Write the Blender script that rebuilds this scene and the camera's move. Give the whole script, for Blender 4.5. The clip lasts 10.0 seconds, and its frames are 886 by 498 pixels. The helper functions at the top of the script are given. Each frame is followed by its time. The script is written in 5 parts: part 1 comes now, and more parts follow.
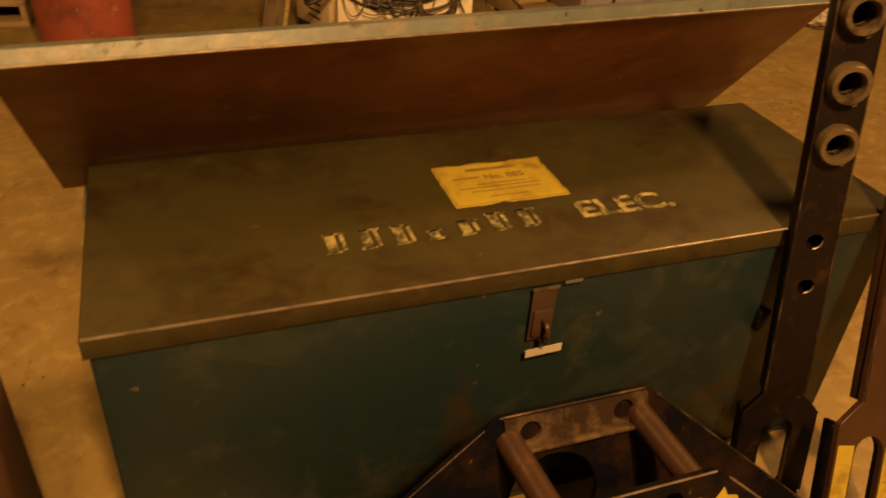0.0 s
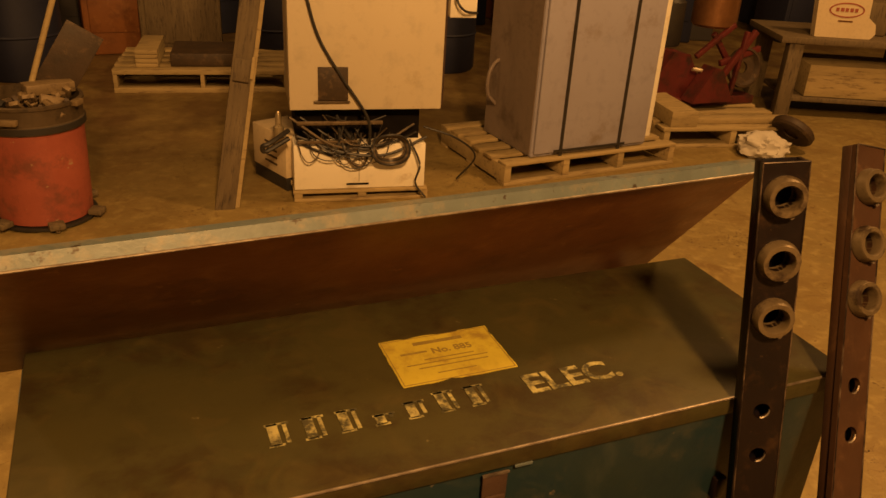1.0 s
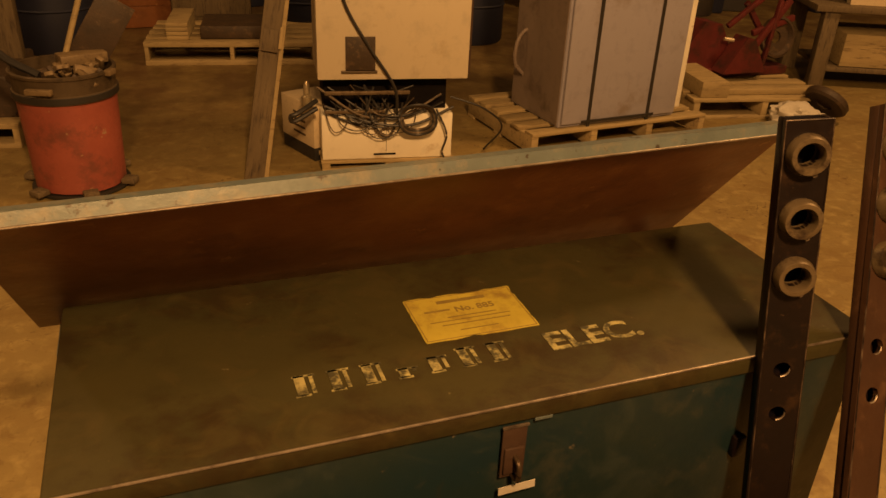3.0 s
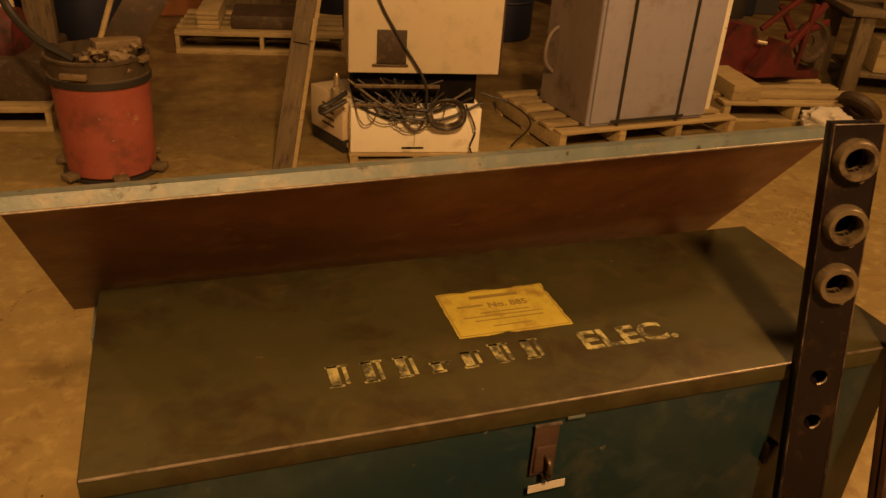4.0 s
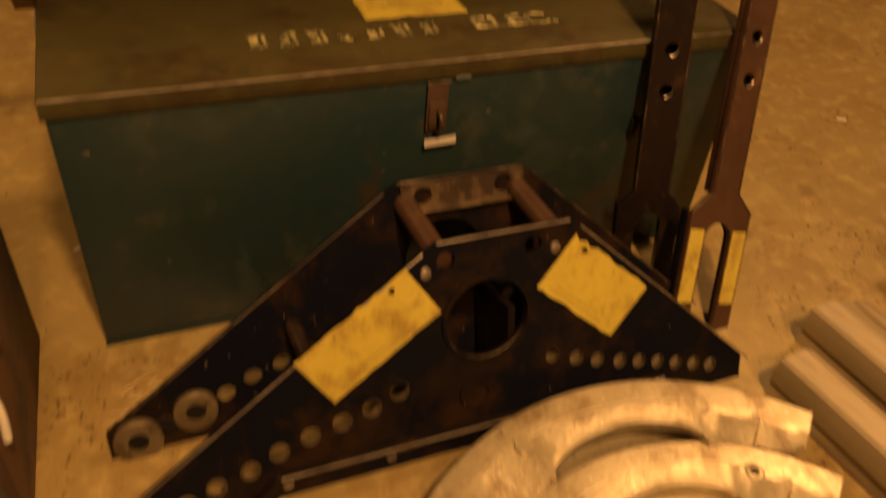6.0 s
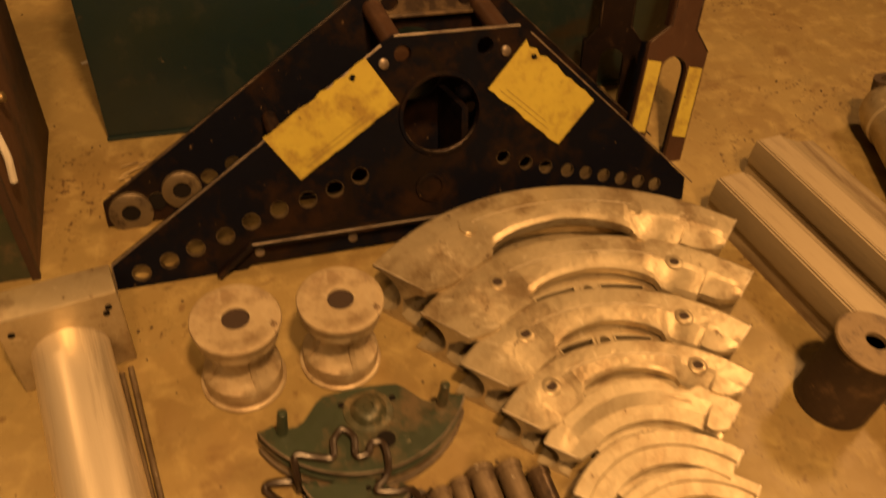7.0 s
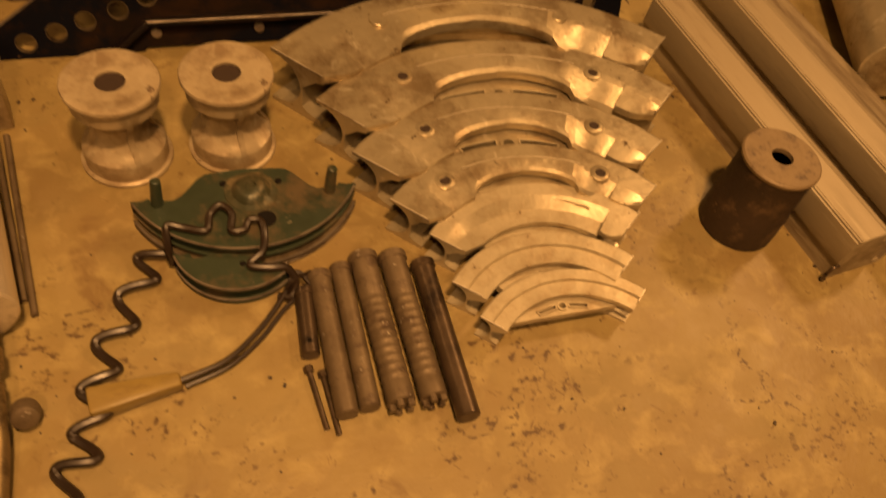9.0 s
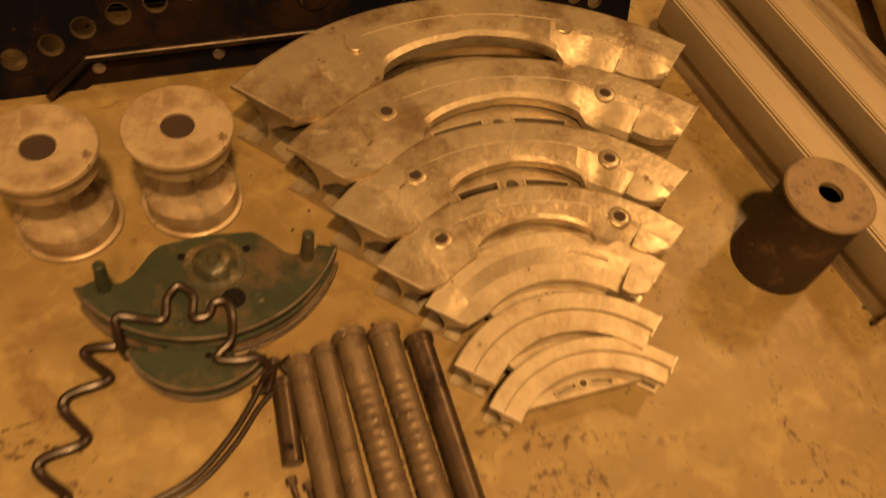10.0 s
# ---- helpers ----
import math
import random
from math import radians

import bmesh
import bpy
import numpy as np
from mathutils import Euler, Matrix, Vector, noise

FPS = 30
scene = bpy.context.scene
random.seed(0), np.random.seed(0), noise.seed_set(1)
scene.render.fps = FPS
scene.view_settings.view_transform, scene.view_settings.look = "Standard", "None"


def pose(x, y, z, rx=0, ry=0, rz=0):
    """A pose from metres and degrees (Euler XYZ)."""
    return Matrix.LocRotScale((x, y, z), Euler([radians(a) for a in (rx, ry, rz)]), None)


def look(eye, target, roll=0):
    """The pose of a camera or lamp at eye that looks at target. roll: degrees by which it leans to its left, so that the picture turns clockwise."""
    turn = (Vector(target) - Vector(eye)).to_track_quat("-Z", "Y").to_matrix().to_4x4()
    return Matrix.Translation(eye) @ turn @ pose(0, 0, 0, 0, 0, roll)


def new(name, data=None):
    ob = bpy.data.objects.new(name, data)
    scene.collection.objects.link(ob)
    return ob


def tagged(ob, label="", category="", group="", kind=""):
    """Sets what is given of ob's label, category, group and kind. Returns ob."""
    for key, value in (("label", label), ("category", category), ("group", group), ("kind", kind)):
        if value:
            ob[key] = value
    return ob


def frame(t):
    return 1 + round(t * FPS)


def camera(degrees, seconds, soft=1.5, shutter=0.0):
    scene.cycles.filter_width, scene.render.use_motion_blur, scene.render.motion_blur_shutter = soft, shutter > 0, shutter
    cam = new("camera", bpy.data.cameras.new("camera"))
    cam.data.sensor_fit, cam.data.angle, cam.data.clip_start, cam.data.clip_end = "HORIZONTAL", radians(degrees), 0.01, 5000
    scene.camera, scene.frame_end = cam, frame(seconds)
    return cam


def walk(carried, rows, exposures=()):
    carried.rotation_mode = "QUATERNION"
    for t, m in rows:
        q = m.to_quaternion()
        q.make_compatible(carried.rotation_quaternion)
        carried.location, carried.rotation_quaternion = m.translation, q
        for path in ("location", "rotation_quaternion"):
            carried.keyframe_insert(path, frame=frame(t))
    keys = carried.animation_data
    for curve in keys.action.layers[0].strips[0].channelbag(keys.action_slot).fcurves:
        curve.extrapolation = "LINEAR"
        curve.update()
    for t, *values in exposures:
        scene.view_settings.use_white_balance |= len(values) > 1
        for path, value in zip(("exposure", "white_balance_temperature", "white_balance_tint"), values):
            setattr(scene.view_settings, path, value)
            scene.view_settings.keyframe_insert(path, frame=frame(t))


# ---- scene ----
cam = camera(59.0, 10.0, 1.5, 0.7)
PATH = [
    (0, (0.175, -0.951, 1.365), (0.771, 0.594, 0.244), 4.0),
    (0.5, (0.205, -0.918, 1.417), (0.867, 0.645, 0.36), 3.1),
    (1, (0.226, -0.903, 1.47), (0.94, 0.752, 0.604), 3.5),
    (1.5, (0.235, -0.931, 1.433), (0.925, 0.677, 0.465), 3.8),
    (2, (0.23, -0.939, 1.451), (0.887, 0.711, 0.531), 2.7),
    (3.5, (0.211, -0.942, 1.45), (0.834, 0.718, 0.524), 3.2),
    (4, (0.192, -0.927, 1.444), (0.788, 0.739, 0.51), 3.9),
    (4.5, (0.189, -0.926, 1.445), (0.777, 0.735, 0.499), 4.1),
    (5, (0.191, -0.972, 1.422), (0.786, 0.671, 0.448), 5.5),
    (5.5, (0.192, -1.121, 1.377), (0.833, 0.396, 0.243), 5.8),
    (6, (0.174, -1.324, 1.32), (0.818, 0.073, 0.041), 6.0),
    (6.2, (0.149, -1.387, 1.299), (0.795, -0.028, -0.018), 7.5),
    (7.3, (0.248, -1.729, 1.242), (0.765, -0.443, -0.199), 6.5),
    (7.5, (0.261, -1.757, 1.23), (0.778, -0.458, -0.2), 5.9),
    (8, (0.293, -1.785, 1.202), (0.848, -0.57, -0.287), 7.2),
    (8.5, (0.313, -1.789, 1.16), (0.839, -0.611, -0.369), 9.0),
    (9, (0.354, -1.8, 1.116), (0.906, -0.737, -0.486), 14.5),
    (9.5, (0.397, -1.715, 1.094), (0.905, -0.707, -0.557), 11.7),
    (10, (0.431, -1.56, 1.061), (0.975, -0.594, -0.603), 13.7),
]
walk(cam, [(t, look(eye, target, roll)) for t, eye, target, roll in PATH], [(0.0, 0.18, 7000, 10), (1.0, 0.18, 7000, 10), (2.0, 0.1, 6850, 10), (3.5, 0.09, 6280, 10), (6.2, 0.05, 6320, 10), (7.5, -0.04, 6180, 10), (10.0, -0.09, 6120, 10)])

# ---- world and light ----
world = bpy.data.worlds.new("world")
scene.world = world
world.use_nodes = True
bg = world.node_tree.nodes["Background"]
bg.inputs[0].default_value = (1.0, 0.58, 0.25, 1)
bg.inputs[1].default_value = 0.02

SODIUM = (1.0, 0.505, 0.168)


def lamp(name, at, watts, size, colour=SODIUM):
    data = bpy.data.lights.new(name, "POINT")
    data.energy, data.color, data.shadow_soft_size = watts, colour, size
    ob = new(name, data)
    ob.location = at
    return ob


lamp("work_lamp", (0.50, -2.10, 3.30), 650, 0.12)
# unseen fill lamps, added to brighten the background and the right-hand floor
lamp("fill_lamp", (-0.20, -5.20, 6.00), 900, 0.35)
lamp("fill_lamp", (5.0, 0.9, 5.4), 720, 0.40)
lamp("fill_lamp", (-3.6, 3.4, 6.2), 230, 0.25)

# ---- materials ----


def material(name, base, second=None, scale=6.0, amount=0.5, rough=0.6, metal=0.0, spots=None, spot_scale=14.0, spot_size=0.35,
             bump=0.15, bump_scale=60.0, rough_vary=0.15, stretch=(1, 1, 1), specular=0.5, object_random=0.0,
             flecks=None, fleck_scale=60.0, fleck_size=0.30, layers=(), veins=(), far_dim_grime=None):
    """A surface with two scales of colour, spots of wear or dirt, uneven gloss and fine relief."""
    m = bpy.data.materials.new(name)
    m.use_nodes = True
    t = m.node_tree
    nodes, link = t.nodes, t.links.new
    bsdf = nodes["Principled BSDF"]
    where = nodes.new("ShaderNodeTexCoord")
    mapping = nodes.new("ShaderNodeMapping")
    mapping.inputs["Scale"].default_value = stretch
    link(where.outputs["Object"], mapping.inputs["Vector"])

    def cloud(size, detail=6.0, roughness=0.6):
        n = nodes.new("ShaderNodeTexNoise")
        n.inputs["Scale"].default_value, n.inputs["Detail"].default_value, n.inputs["Roughness"].default_value = size, detail, roughness
        link(mapping.outputs[0], n.inputs["Vector"])
        return n.outputs["Fac"]

    def ramp(value, low, high):
        r = nodes.new("ShaderNodeMapRange")
        r.inputs["From Min"].default_value, r.inputs["From Max"].default_value = low, high
        link(value, r.inputs["Value"])
        return r.outputs["Result"]

    def mix(factor, a, b):
        x = nodes.new("ShaderNodeMix")
        x.data_type = "RGBA"
        for socket, value in ((x.inputs["Factor"], factor), (x.inputs["A"], a), (x.inputs["B"], b)):
            if isinstance(value, (tuple, float)):
                socket.default_value = (*value, 1) if isinstance(value, tuple) else value
            else:
                link(value, socket)
        return x.outputs["Result"]

    second = second or tuple(c * 0.6 for c in base)
    broad = cloud(scale)
    colour = mix(ramp(broad, 0.5 - amount * 0.5, 0.5 + amount * 0.5), base, second)
    fine = cloud(scale * 7, 4.0)
    colour = mix(ramp(fine, 0.52, 0.85), colour, tuple(c * 0.72 for c in base))
    if spots:
        colour = mix(ramp(cloud(spot_scale, 8.0, 0.7), 1 - spot_size - 0.08, 1 - spot_size + 0.05), colour, spots)
    for size, low, high, tone, twist in layers:
        n = cloud(size, 6.0, 0.62)
        n.node.inputs["Distortion"].default_value = twist
        colour = mix(ramp(n, low, high), colour, tone)
    for size, wide, tone, grain in veins:
        # thin broken lines, as crumbled cracks are
        n = cloud(size, 5.0, 0.55)
        n.node.inputs["Distortion"].default_value = 0.6
        gap = nodes.new("ShaderNodeMath")
        gap.operation = "SUBTRACT"
        gap.inputs[1].default_value = 0.5
        link(n, gap.inputs[0])
        away = nodes.new("ShaderNodeMath")
        away.operation = "ABSOLUTE"
        link(gap.outputs[0], away.inputs[0])
        broken = nodes.new("ShaderNodeMath")
        broken.operation = "MULTIPLY"
        link(ramp(away.outputs[0], wide, wide * 0.3), broken.inputs[0])
        link(ramp(cloud(grain, 3.0, 0.6), 0.52, 0.60), broken.inputs[1])
        patch = nodes.new("ShaderNodeMath")
        patch.operation = "MULTIPLY"
        link(broken.outputs[0], patch.inputs[0])
        link(ramp(cloud(1.7, 2.0, 0.5), 0.47, 0.56), patch.inputs[1])
        colour = mix(patch.outputs[0], colour, tone)
    if far_dim_grime:
        # darker tone beyond an uneven line: dirt plus painted falloff of light
        start, full, tone = far_dim_grime
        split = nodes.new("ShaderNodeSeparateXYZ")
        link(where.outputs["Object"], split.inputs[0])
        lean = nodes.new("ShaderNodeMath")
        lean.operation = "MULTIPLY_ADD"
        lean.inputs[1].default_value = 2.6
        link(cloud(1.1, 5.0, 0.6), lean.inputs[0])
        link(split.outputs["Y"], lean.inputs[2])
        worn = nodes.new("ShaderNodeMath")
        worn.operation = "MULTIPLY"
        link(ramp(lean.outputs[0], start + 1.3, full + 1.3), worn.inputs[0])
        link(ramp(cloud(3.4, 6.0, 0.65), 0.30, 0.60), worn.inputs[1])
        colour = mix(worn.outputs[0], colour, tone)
    if flecks:
        colour = mix(ramp(cloud(fleck_scale, 3.0, 0.75), 1 - fleck_size - 0.03, 1 - fleck_size + 0.03), colour, flecks)
    if object_random:
        info = nodes.new("ShaderNodeObjectInfo")
        colour = mix(ramp(info.outputs["Random"], 0.0, 1 / object_random), colour, tuple(c * 0.45 for c in base))
    link(colour, bsdf.inputs["Base Color"])
    gloss = nodes.new("ShaderNodeMapRange")
    gloss.inputs["To Min"].default_value, gloss.inputs["To Max"].default_value = max(0.05, rough - rough_vary), min(1, rough + rough_vary)
    link(fine, gloss.inputs["Value"])
    link(gloss.outputs["Result"], bsdf.inputs["Roughness"])
    bsdf.inputs["Metallic"].default_value = metal
    bsdf.inputs["Specular IOR Level"].default_value = specular
    if bump:
        b = nodes.new("ShaderNodeBump")
        b.inputs["Strength"].default_value, b.inputs["Distance"].default_value = bump, 0.004
        link(cloud(bump_scale, 5.0), b.inputs["Height"])
        link(b.outputs["Normal"], bsdf.inputs["Normal"])
    return m


# the far floor is toned darker with distance, for dirt and fading light
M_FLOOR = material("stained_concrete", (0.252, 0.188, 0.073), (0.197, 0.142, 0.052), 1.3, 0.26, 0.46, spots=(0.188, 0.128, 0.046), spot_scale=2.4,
                   spot_size=0.44, bump=0.22, bump_scale=60, flecks=(0.11, 0.066, 0.026), fleck_scale=46, fleck_size=0.292, rough_vary=0.20,
                   layers=((6.0, 0.48, 0.74, (0.215, 0.150, 0.056), 0.8), (3.1, 0.60, 0.68, (0.17, 0.112, 0.041), 2.2), (16.0, 0.50, 0.80, (0.34, 0.265, 0.108), 0.3), (12.0, 0.63, 0.69, (0.155, 0.100, 0.037), 2.5)),
                   veins=((2.6, 0.016, (0.085, 0.050, 0.020), 70.0), (5.2, 0.010, (0.120, 0.075, 0.030), 90.0)), far_dim_grime=(2.6, 4.2, (0.105, 0.065, 0.026)))
M_BLUE = material("worn_blue_paint", (0.0066, 0.0208, 0.0295), (0.0135, 0.0225, 0.0162), 2.2, 0.4, 0.42, spots=(0.034, 0.038, 0.030), spot_scale=4, spot_size=0.38, bump=0.12,
                  flecks=(0.09, 0.075, 0.05), fleck_scale=26, fleck_size=0.285, layers=((5.0, 0.56, 0.68, (0.021, 0.032, 0.030), 1.0), (2.6, 0.58, 0.72, (0.026, 0.019, 0.010), 1.0)))
M_TOP = material("dusty_dark_paint", (0.049, 0.0415, 0.0150), (0.032, 0.031, 0.0140), 2.2, 0.4, 0.48, spots=(0.031, 0.0225, 0.0095), spot_scale=4.5, spot_size=0.43, bump=0.12,
                 flecks=(0.13, 0.11, 0.055), fleck_scale=24, fleck_size=0.265, specular=0.22, layers=((9.0, 0.52, 0.80, (0.062, 0.048, 0.017), 1.0),))
M_RIM = material("worn_blue_grey_edge", (0.120, 0.148, 0.150), (0.080, 0.100, 0.098), 9, 0.4, 0.42, spots=(0.165, 0.155, 0.120), spot_scale=14, spot_size=0.40, metal=0.1, flecks=(0.04, 0.03, 0.02), fleck_scale=34, fleck_size=0.34)
M_RUSTY = material("rusty_brown_steel", (0.235, 0.090, 0.030), (0.170, 0.063, 0.021), 2.4, 0.5, 0.42, spots=(0.150, 0.055, 0.019), spot_scale=6, spot_size=0.42, bump=0.2,
                   flecks=(0.32, 0.155, 0.065), fleck_scale=20, fleck_size=0.31, layers=((11.0, 0.54, 0.70, (0.27, 0.118, 0.042), 0.4),))
M_RUST = material("rust", (0.055, 0.026, 0.012), (0.028, 0.014, 0.008), 14, 0.5, 0.75, bump=0.3)
M_RUSTSIDE = material("rusty_side_panel", (0.110, 0.050, 0.020), (0.058, 0.027, 0.012), 5, 0.5, 0.7, spots=(0.030, 0.016, 0.010), spot_scale=7, spot_size=0.42, bump=0.3)
M_NAVY = material("chipped_navy_paint", (0.0030, 0.0040, 0.0105), (0.0042, 0.0036, 0.0045), 5, 0.5, 0.46, spots=(0.018, 0.0095, 0.0055), spot_scale=5, spot_size=0.43, bump=0.14,
                  flecks=(0.11, 0.07, 0.038), fleck_scale=46, fleck_size=0.29, specular=0.09, layers=((7.0, 0.56, 0.66, (0.009, 0.006, 0.005), 1.0),))
M_STEELBROWN = material("oiled_brown_steel", (0.0125, 0.0064, 0.0048), (0.0045, 0.0038, 0.0052), 5, 0.5, 0.40, metal=0.10, spots=(0.030, 0.016, 0.009), spot_scale=16, spot_size=0.38, bump=0.15,
                        flecks=(0.12, 0.078, 0.045), fleck_scale=50, fleck_size=0.285, specular=0.3)
M_BARBROWN = material("greasy_brown_steel", (0.062, 0.030, 0.016), (0.032, 0.017, 0.011), 5, 0.5, 0.42, metal=0.10, spots=(0.085, 0.045, 0.024), spot_scale=14, spot_size=0.38, bump=0.15)
M_TOPPLATE = material("worn_brown_plate", (0.042, 0.026, 0.016), (0.024, 0.015, 0.010), 12, 0.5, 0.5, metal=0.2, spots=(0.115, 0.078, 0.042), spot_scale=14, spot_size=0.42, bump=0.25)
M_EDGE = material("bare_steel_edge", (0.34, 0.29, 0.23), (0.09, 0.065, 0.05), 24, 0.5, 0.40, metal=0.6, bump=0.1)
M_WORN = material("half_rubbed_edge", (0.15, 0.11, 0.078), (0.045, 0.030, 0.022), 18, 0.5, 0.45, metal=0.4, spots=(0.018, 0.011, 0.009), spot_scale=9, spot_size=0.50, bump=0.1)
M_YELLOW = material("yellow_label", (0.45, 0.375, 0.052), (0.36, 0.285, 0.044), 9, 0.5, 0.5, spots=(0.25, 0.175, 0.034), spot_scale=11, spot_size=0.42, bump=0.06,
                    flecks=(0.07, 0.045, 0.02), fleck_scale=48, fleck_size=0.285)
M_STENCIL = material("faded_yellow_stencil", (0.44, 0.40, 0.17), (0.20, 0.175, 0.08), 30, 0.5, 0.6, spots=(0.046, 0.042, 0.020), spot_scale=26, spot_size=0.49, bump=0.0)
M_PRINT = material("worn_brown_print", (0.16, 0.115, 0.03), (0.24, 0.18, 0.04), 30, 0.5, 0.6, bump=0.0)
M_ALU = material("cast_aluminium", (0.49, 0.418, 0.280), (0.36, 0.295, 0.184), 6, 0.40, 0.36, metal=0.62, spots=(0.235, 0.172, 0.095), spot_scale=7, spot_size=0.42, bump=0.20, bump_scale=90,
                 flecks=(0.12, 0.078, 0.04), fleck_scale=34, fleck_size=0.305, rough_vary=0.16,
                 layers=((13.0, 0.54, 0.78, (0.31, 0.240, 0.142), 1.4), (24.0, 0.60, 0.72, (0.56, 0.49, 0.35), 0.6)))
M_ALUWORN = material("rubbed_cast_aluminium", (0.53, 0.455, 0.310), (0.40, 0.335, 0.215), 8, 0.40, 0.42, metal=0.48, spots=(0.33, 0.255, 0.150), spot_scale=9, spot_size=0.40, bump=0.18, bump_scale=100,
                     flecks=(0.15, 0.10, 0.052), fleck_scale=36, fleck_size=0.30, rough_vary=0.15, layers=((20.0, 0.58, 0.74, (0.36, 0.285, 0.172), 1.2),))
M_ROLLER = material("dull_cast_aluminium", (0.43, 0.348, 0.222), (0.33, 0.258, 0.156), 11, 0.34, 0.44, metal=0.32, spots=(0.24, 0.172, 0.096), spot_scale=12, spot_size=0.43, bump=0.16, bump_scale=90,
                    flecks=(0.14, 0.09, 0.05), fleck_scale=36, fleck_size=0.30, rough_vary=0.14, layers=((18.0, 0.56, 0.76, (0.47, 0.405, 0.28), 1.2),))
M_CHANNEL = material("drawn_aluminium", (0.350, 0.288, 0.186), (0.255, 0.202, 0.126), 7, 0.4, 0.50, metal=0.18, spots=(0.15, 0.105, 0.060), spot_scale=7, spot_size=0.40, bump=0.12, stretch=(1, 0.14, 1),
                     layers=((15.0, 0.56, 0.74, (0.44, 0.375, 0.255), 0.8), (9.0, 0.58, 0.68, (0.19, 0.140, 0.085), 1.2)))
M_ALUPOL = material("polished_aluminium", (0.80, 0.71, 0.555), (0.62, 0.54, 0.41), 9, 0.5, 0.41, metal=0.64, bump=0.10, stretch=(1, 0.06, 1), rough_vary=0.14, spots=(0.36, 0.29, 0.195), spot_scale=9, spot_size=0.42)
M_GREEN = material("oily_green_paint", (0.034, 0.047, 0.027), (0.024, 0.030, 0.018), 9, 0.5, 0.40, metal=0.1, spots=(0.088, 0.064, 0.034), spot_scale=11, spot_size=0.44, bump=0.12,
                   flecks=(0.12, 0.11, 0.07), fleck_scale=45, fleck_size=0.30)
M_HUB = material("rubbed_green_casting", (0.060, 0.052, 0.026), (0.030, 0.038, 0.021), 26, 0.5, 0.42, metal=0.2, bump=0.3, spots=(0.15, 0.115, 0.06), spot_scale=22, spot_size=0.40)
M_WIRE = material("black_oily_wire", (0.017, 0.0105, 0.0068), (0.032, 0.0195, 0.0115), 30, 0.5, 0.36, metal=0.2, bump=0.05)
M_PIN = material("dull_steel", (0.185, 0.138, 0.084), (0.105, 0.074, 0.044), 18, 0.5, 0.5, metal=0.45, spots=(0.08, 0.052, 0.032), spot_scale=30, spot_size=0.40, bump=0.25, flecks=(0.34, 0.29, 0.21), fleck_scale=60, fleck_size=0.32)
M_PINDARK = material("dark_oiled_steel", (0.125, 0.085, 0.052), (0.050, 0.034, 0.022), 16, 0.5, 0.37, metal=0.6, bump=0.1, spots=(0.03, 0.02, 0.015), spot_scale=20, spot_size=0.38)
M_BRASS = material("worn_brass", (0.36, 0.27, 0.13), (0.22, 0.155, 0.075), 22, 0.5, 0.42, metal=0.8, bump=0.15, spots=(0.10, 0.07, 0.04), spot_scale=18, spot_size=0.38)
# dark brown standing for the shade inside bores, used on solid fills
M_BORE = material("bore_shade_brown", (0.032, 0.015, 0.007), (0.020, 0.010, 0.005), 20, 0.5, 0.7, bump=0.1)
M_SLEEVE = material("dark_oily_iron", (0.038, 0.022, 0.0115), (0.022, 0.014, 0.0085), 12, 0.5, 0.62, spots=(0.075, 0.045, 0.022), spot_scale=16, spot_size=0.40, bump=0.35, flecks=(0.085, 0.052, 0.026), fleck_scale=48, fleck_size=0.33, specular=0.3)
# near-black for screws and for the shade inside holes and gaps
M_DARK = material("black_hollow", (0.012, 0.010, 0.009), None, 10, rough=0.8, bump=0.0, specular=0.05)
M_CYL = material("dark_stained_iron", (0.060, 0.036, 0.019), (0.028, 0.019, 0.012), 14, 0.5, 0.62, spots=(0.10, 0.062, 0.032), spot_scale=22, spot_size=0.37, bump=0.3)
M_CYLTOP = material("machined_iron_face", (0.215, 0.155, 0.082), (0.155, 0.108, 0.057), 18, 0.5, 0.55, metal=0.15, spots=(0.08, 0.052, 0.03), spot_scale=36, spot_size=0.38, bump=0.2)
M_WOOD = material("pallet_wood", (0.45, 0.345, 0.17), (0.31, 0.23, 0.11), 3, 0.5, 0.75, spots=(0.15, 0.10, 0.05), spot_scale=6, spot_size=0.38, bump=0.35, stretch=(1, 6, 6), object_random=0.5)
M_OLDWOOD = material("dark_weathered_wood", (0.155, 0.115, 0.062), (0.085, 0.060, 0.032), 4, 0.5, 0.75, bump=0.4, stretch=(6, 6, 1), spots=(0.045, 0.03, 0.018), spot_scale=9, spot_size=0.40)
M_GRIP = material("varnished_wood_grip", (0.25, 0.178, 0.046), (0.175, 0.118, 0.032), 20, 0.5, 0.42, bump=0.1, stretch=(1, 5, 5), spots=(0.12, 0.07, 0.025), spot_scale=16, spot_size=0.36)
M_RED = material("scuffed_red_paint", (0.335, 0.088, 0.060), (0.235, 0.055, 0.040), 5, 0.5, 0.50, spots=(0.16, 0.050, 0.036), spot_scale=6, spot_size=0.40, bump=0.15, flecks=(0.33, 0.20, 0.12), fleck_scale=14, fleck_size=0.32)
M_REDDARK = material("dusty_red_machine_paint", (0.12, 0.017, 0.017), (0.055, 0.010, 0.010), 6, 0.5, 0.5, bump=0.15, spots=(0.03, 0.012, 0.01), spot_scale=5, spot_size=0.42)
M_BAND = material("dented_grey_rim", (0.12, 0.088, 0.054), (0.064, 0.046, 0.028), 10, 0.5, 0.5, metal=0.4, spots=(0.04, 0.03, 0.02), spot_scale=14, spot_size=0.38, bump=0.2)
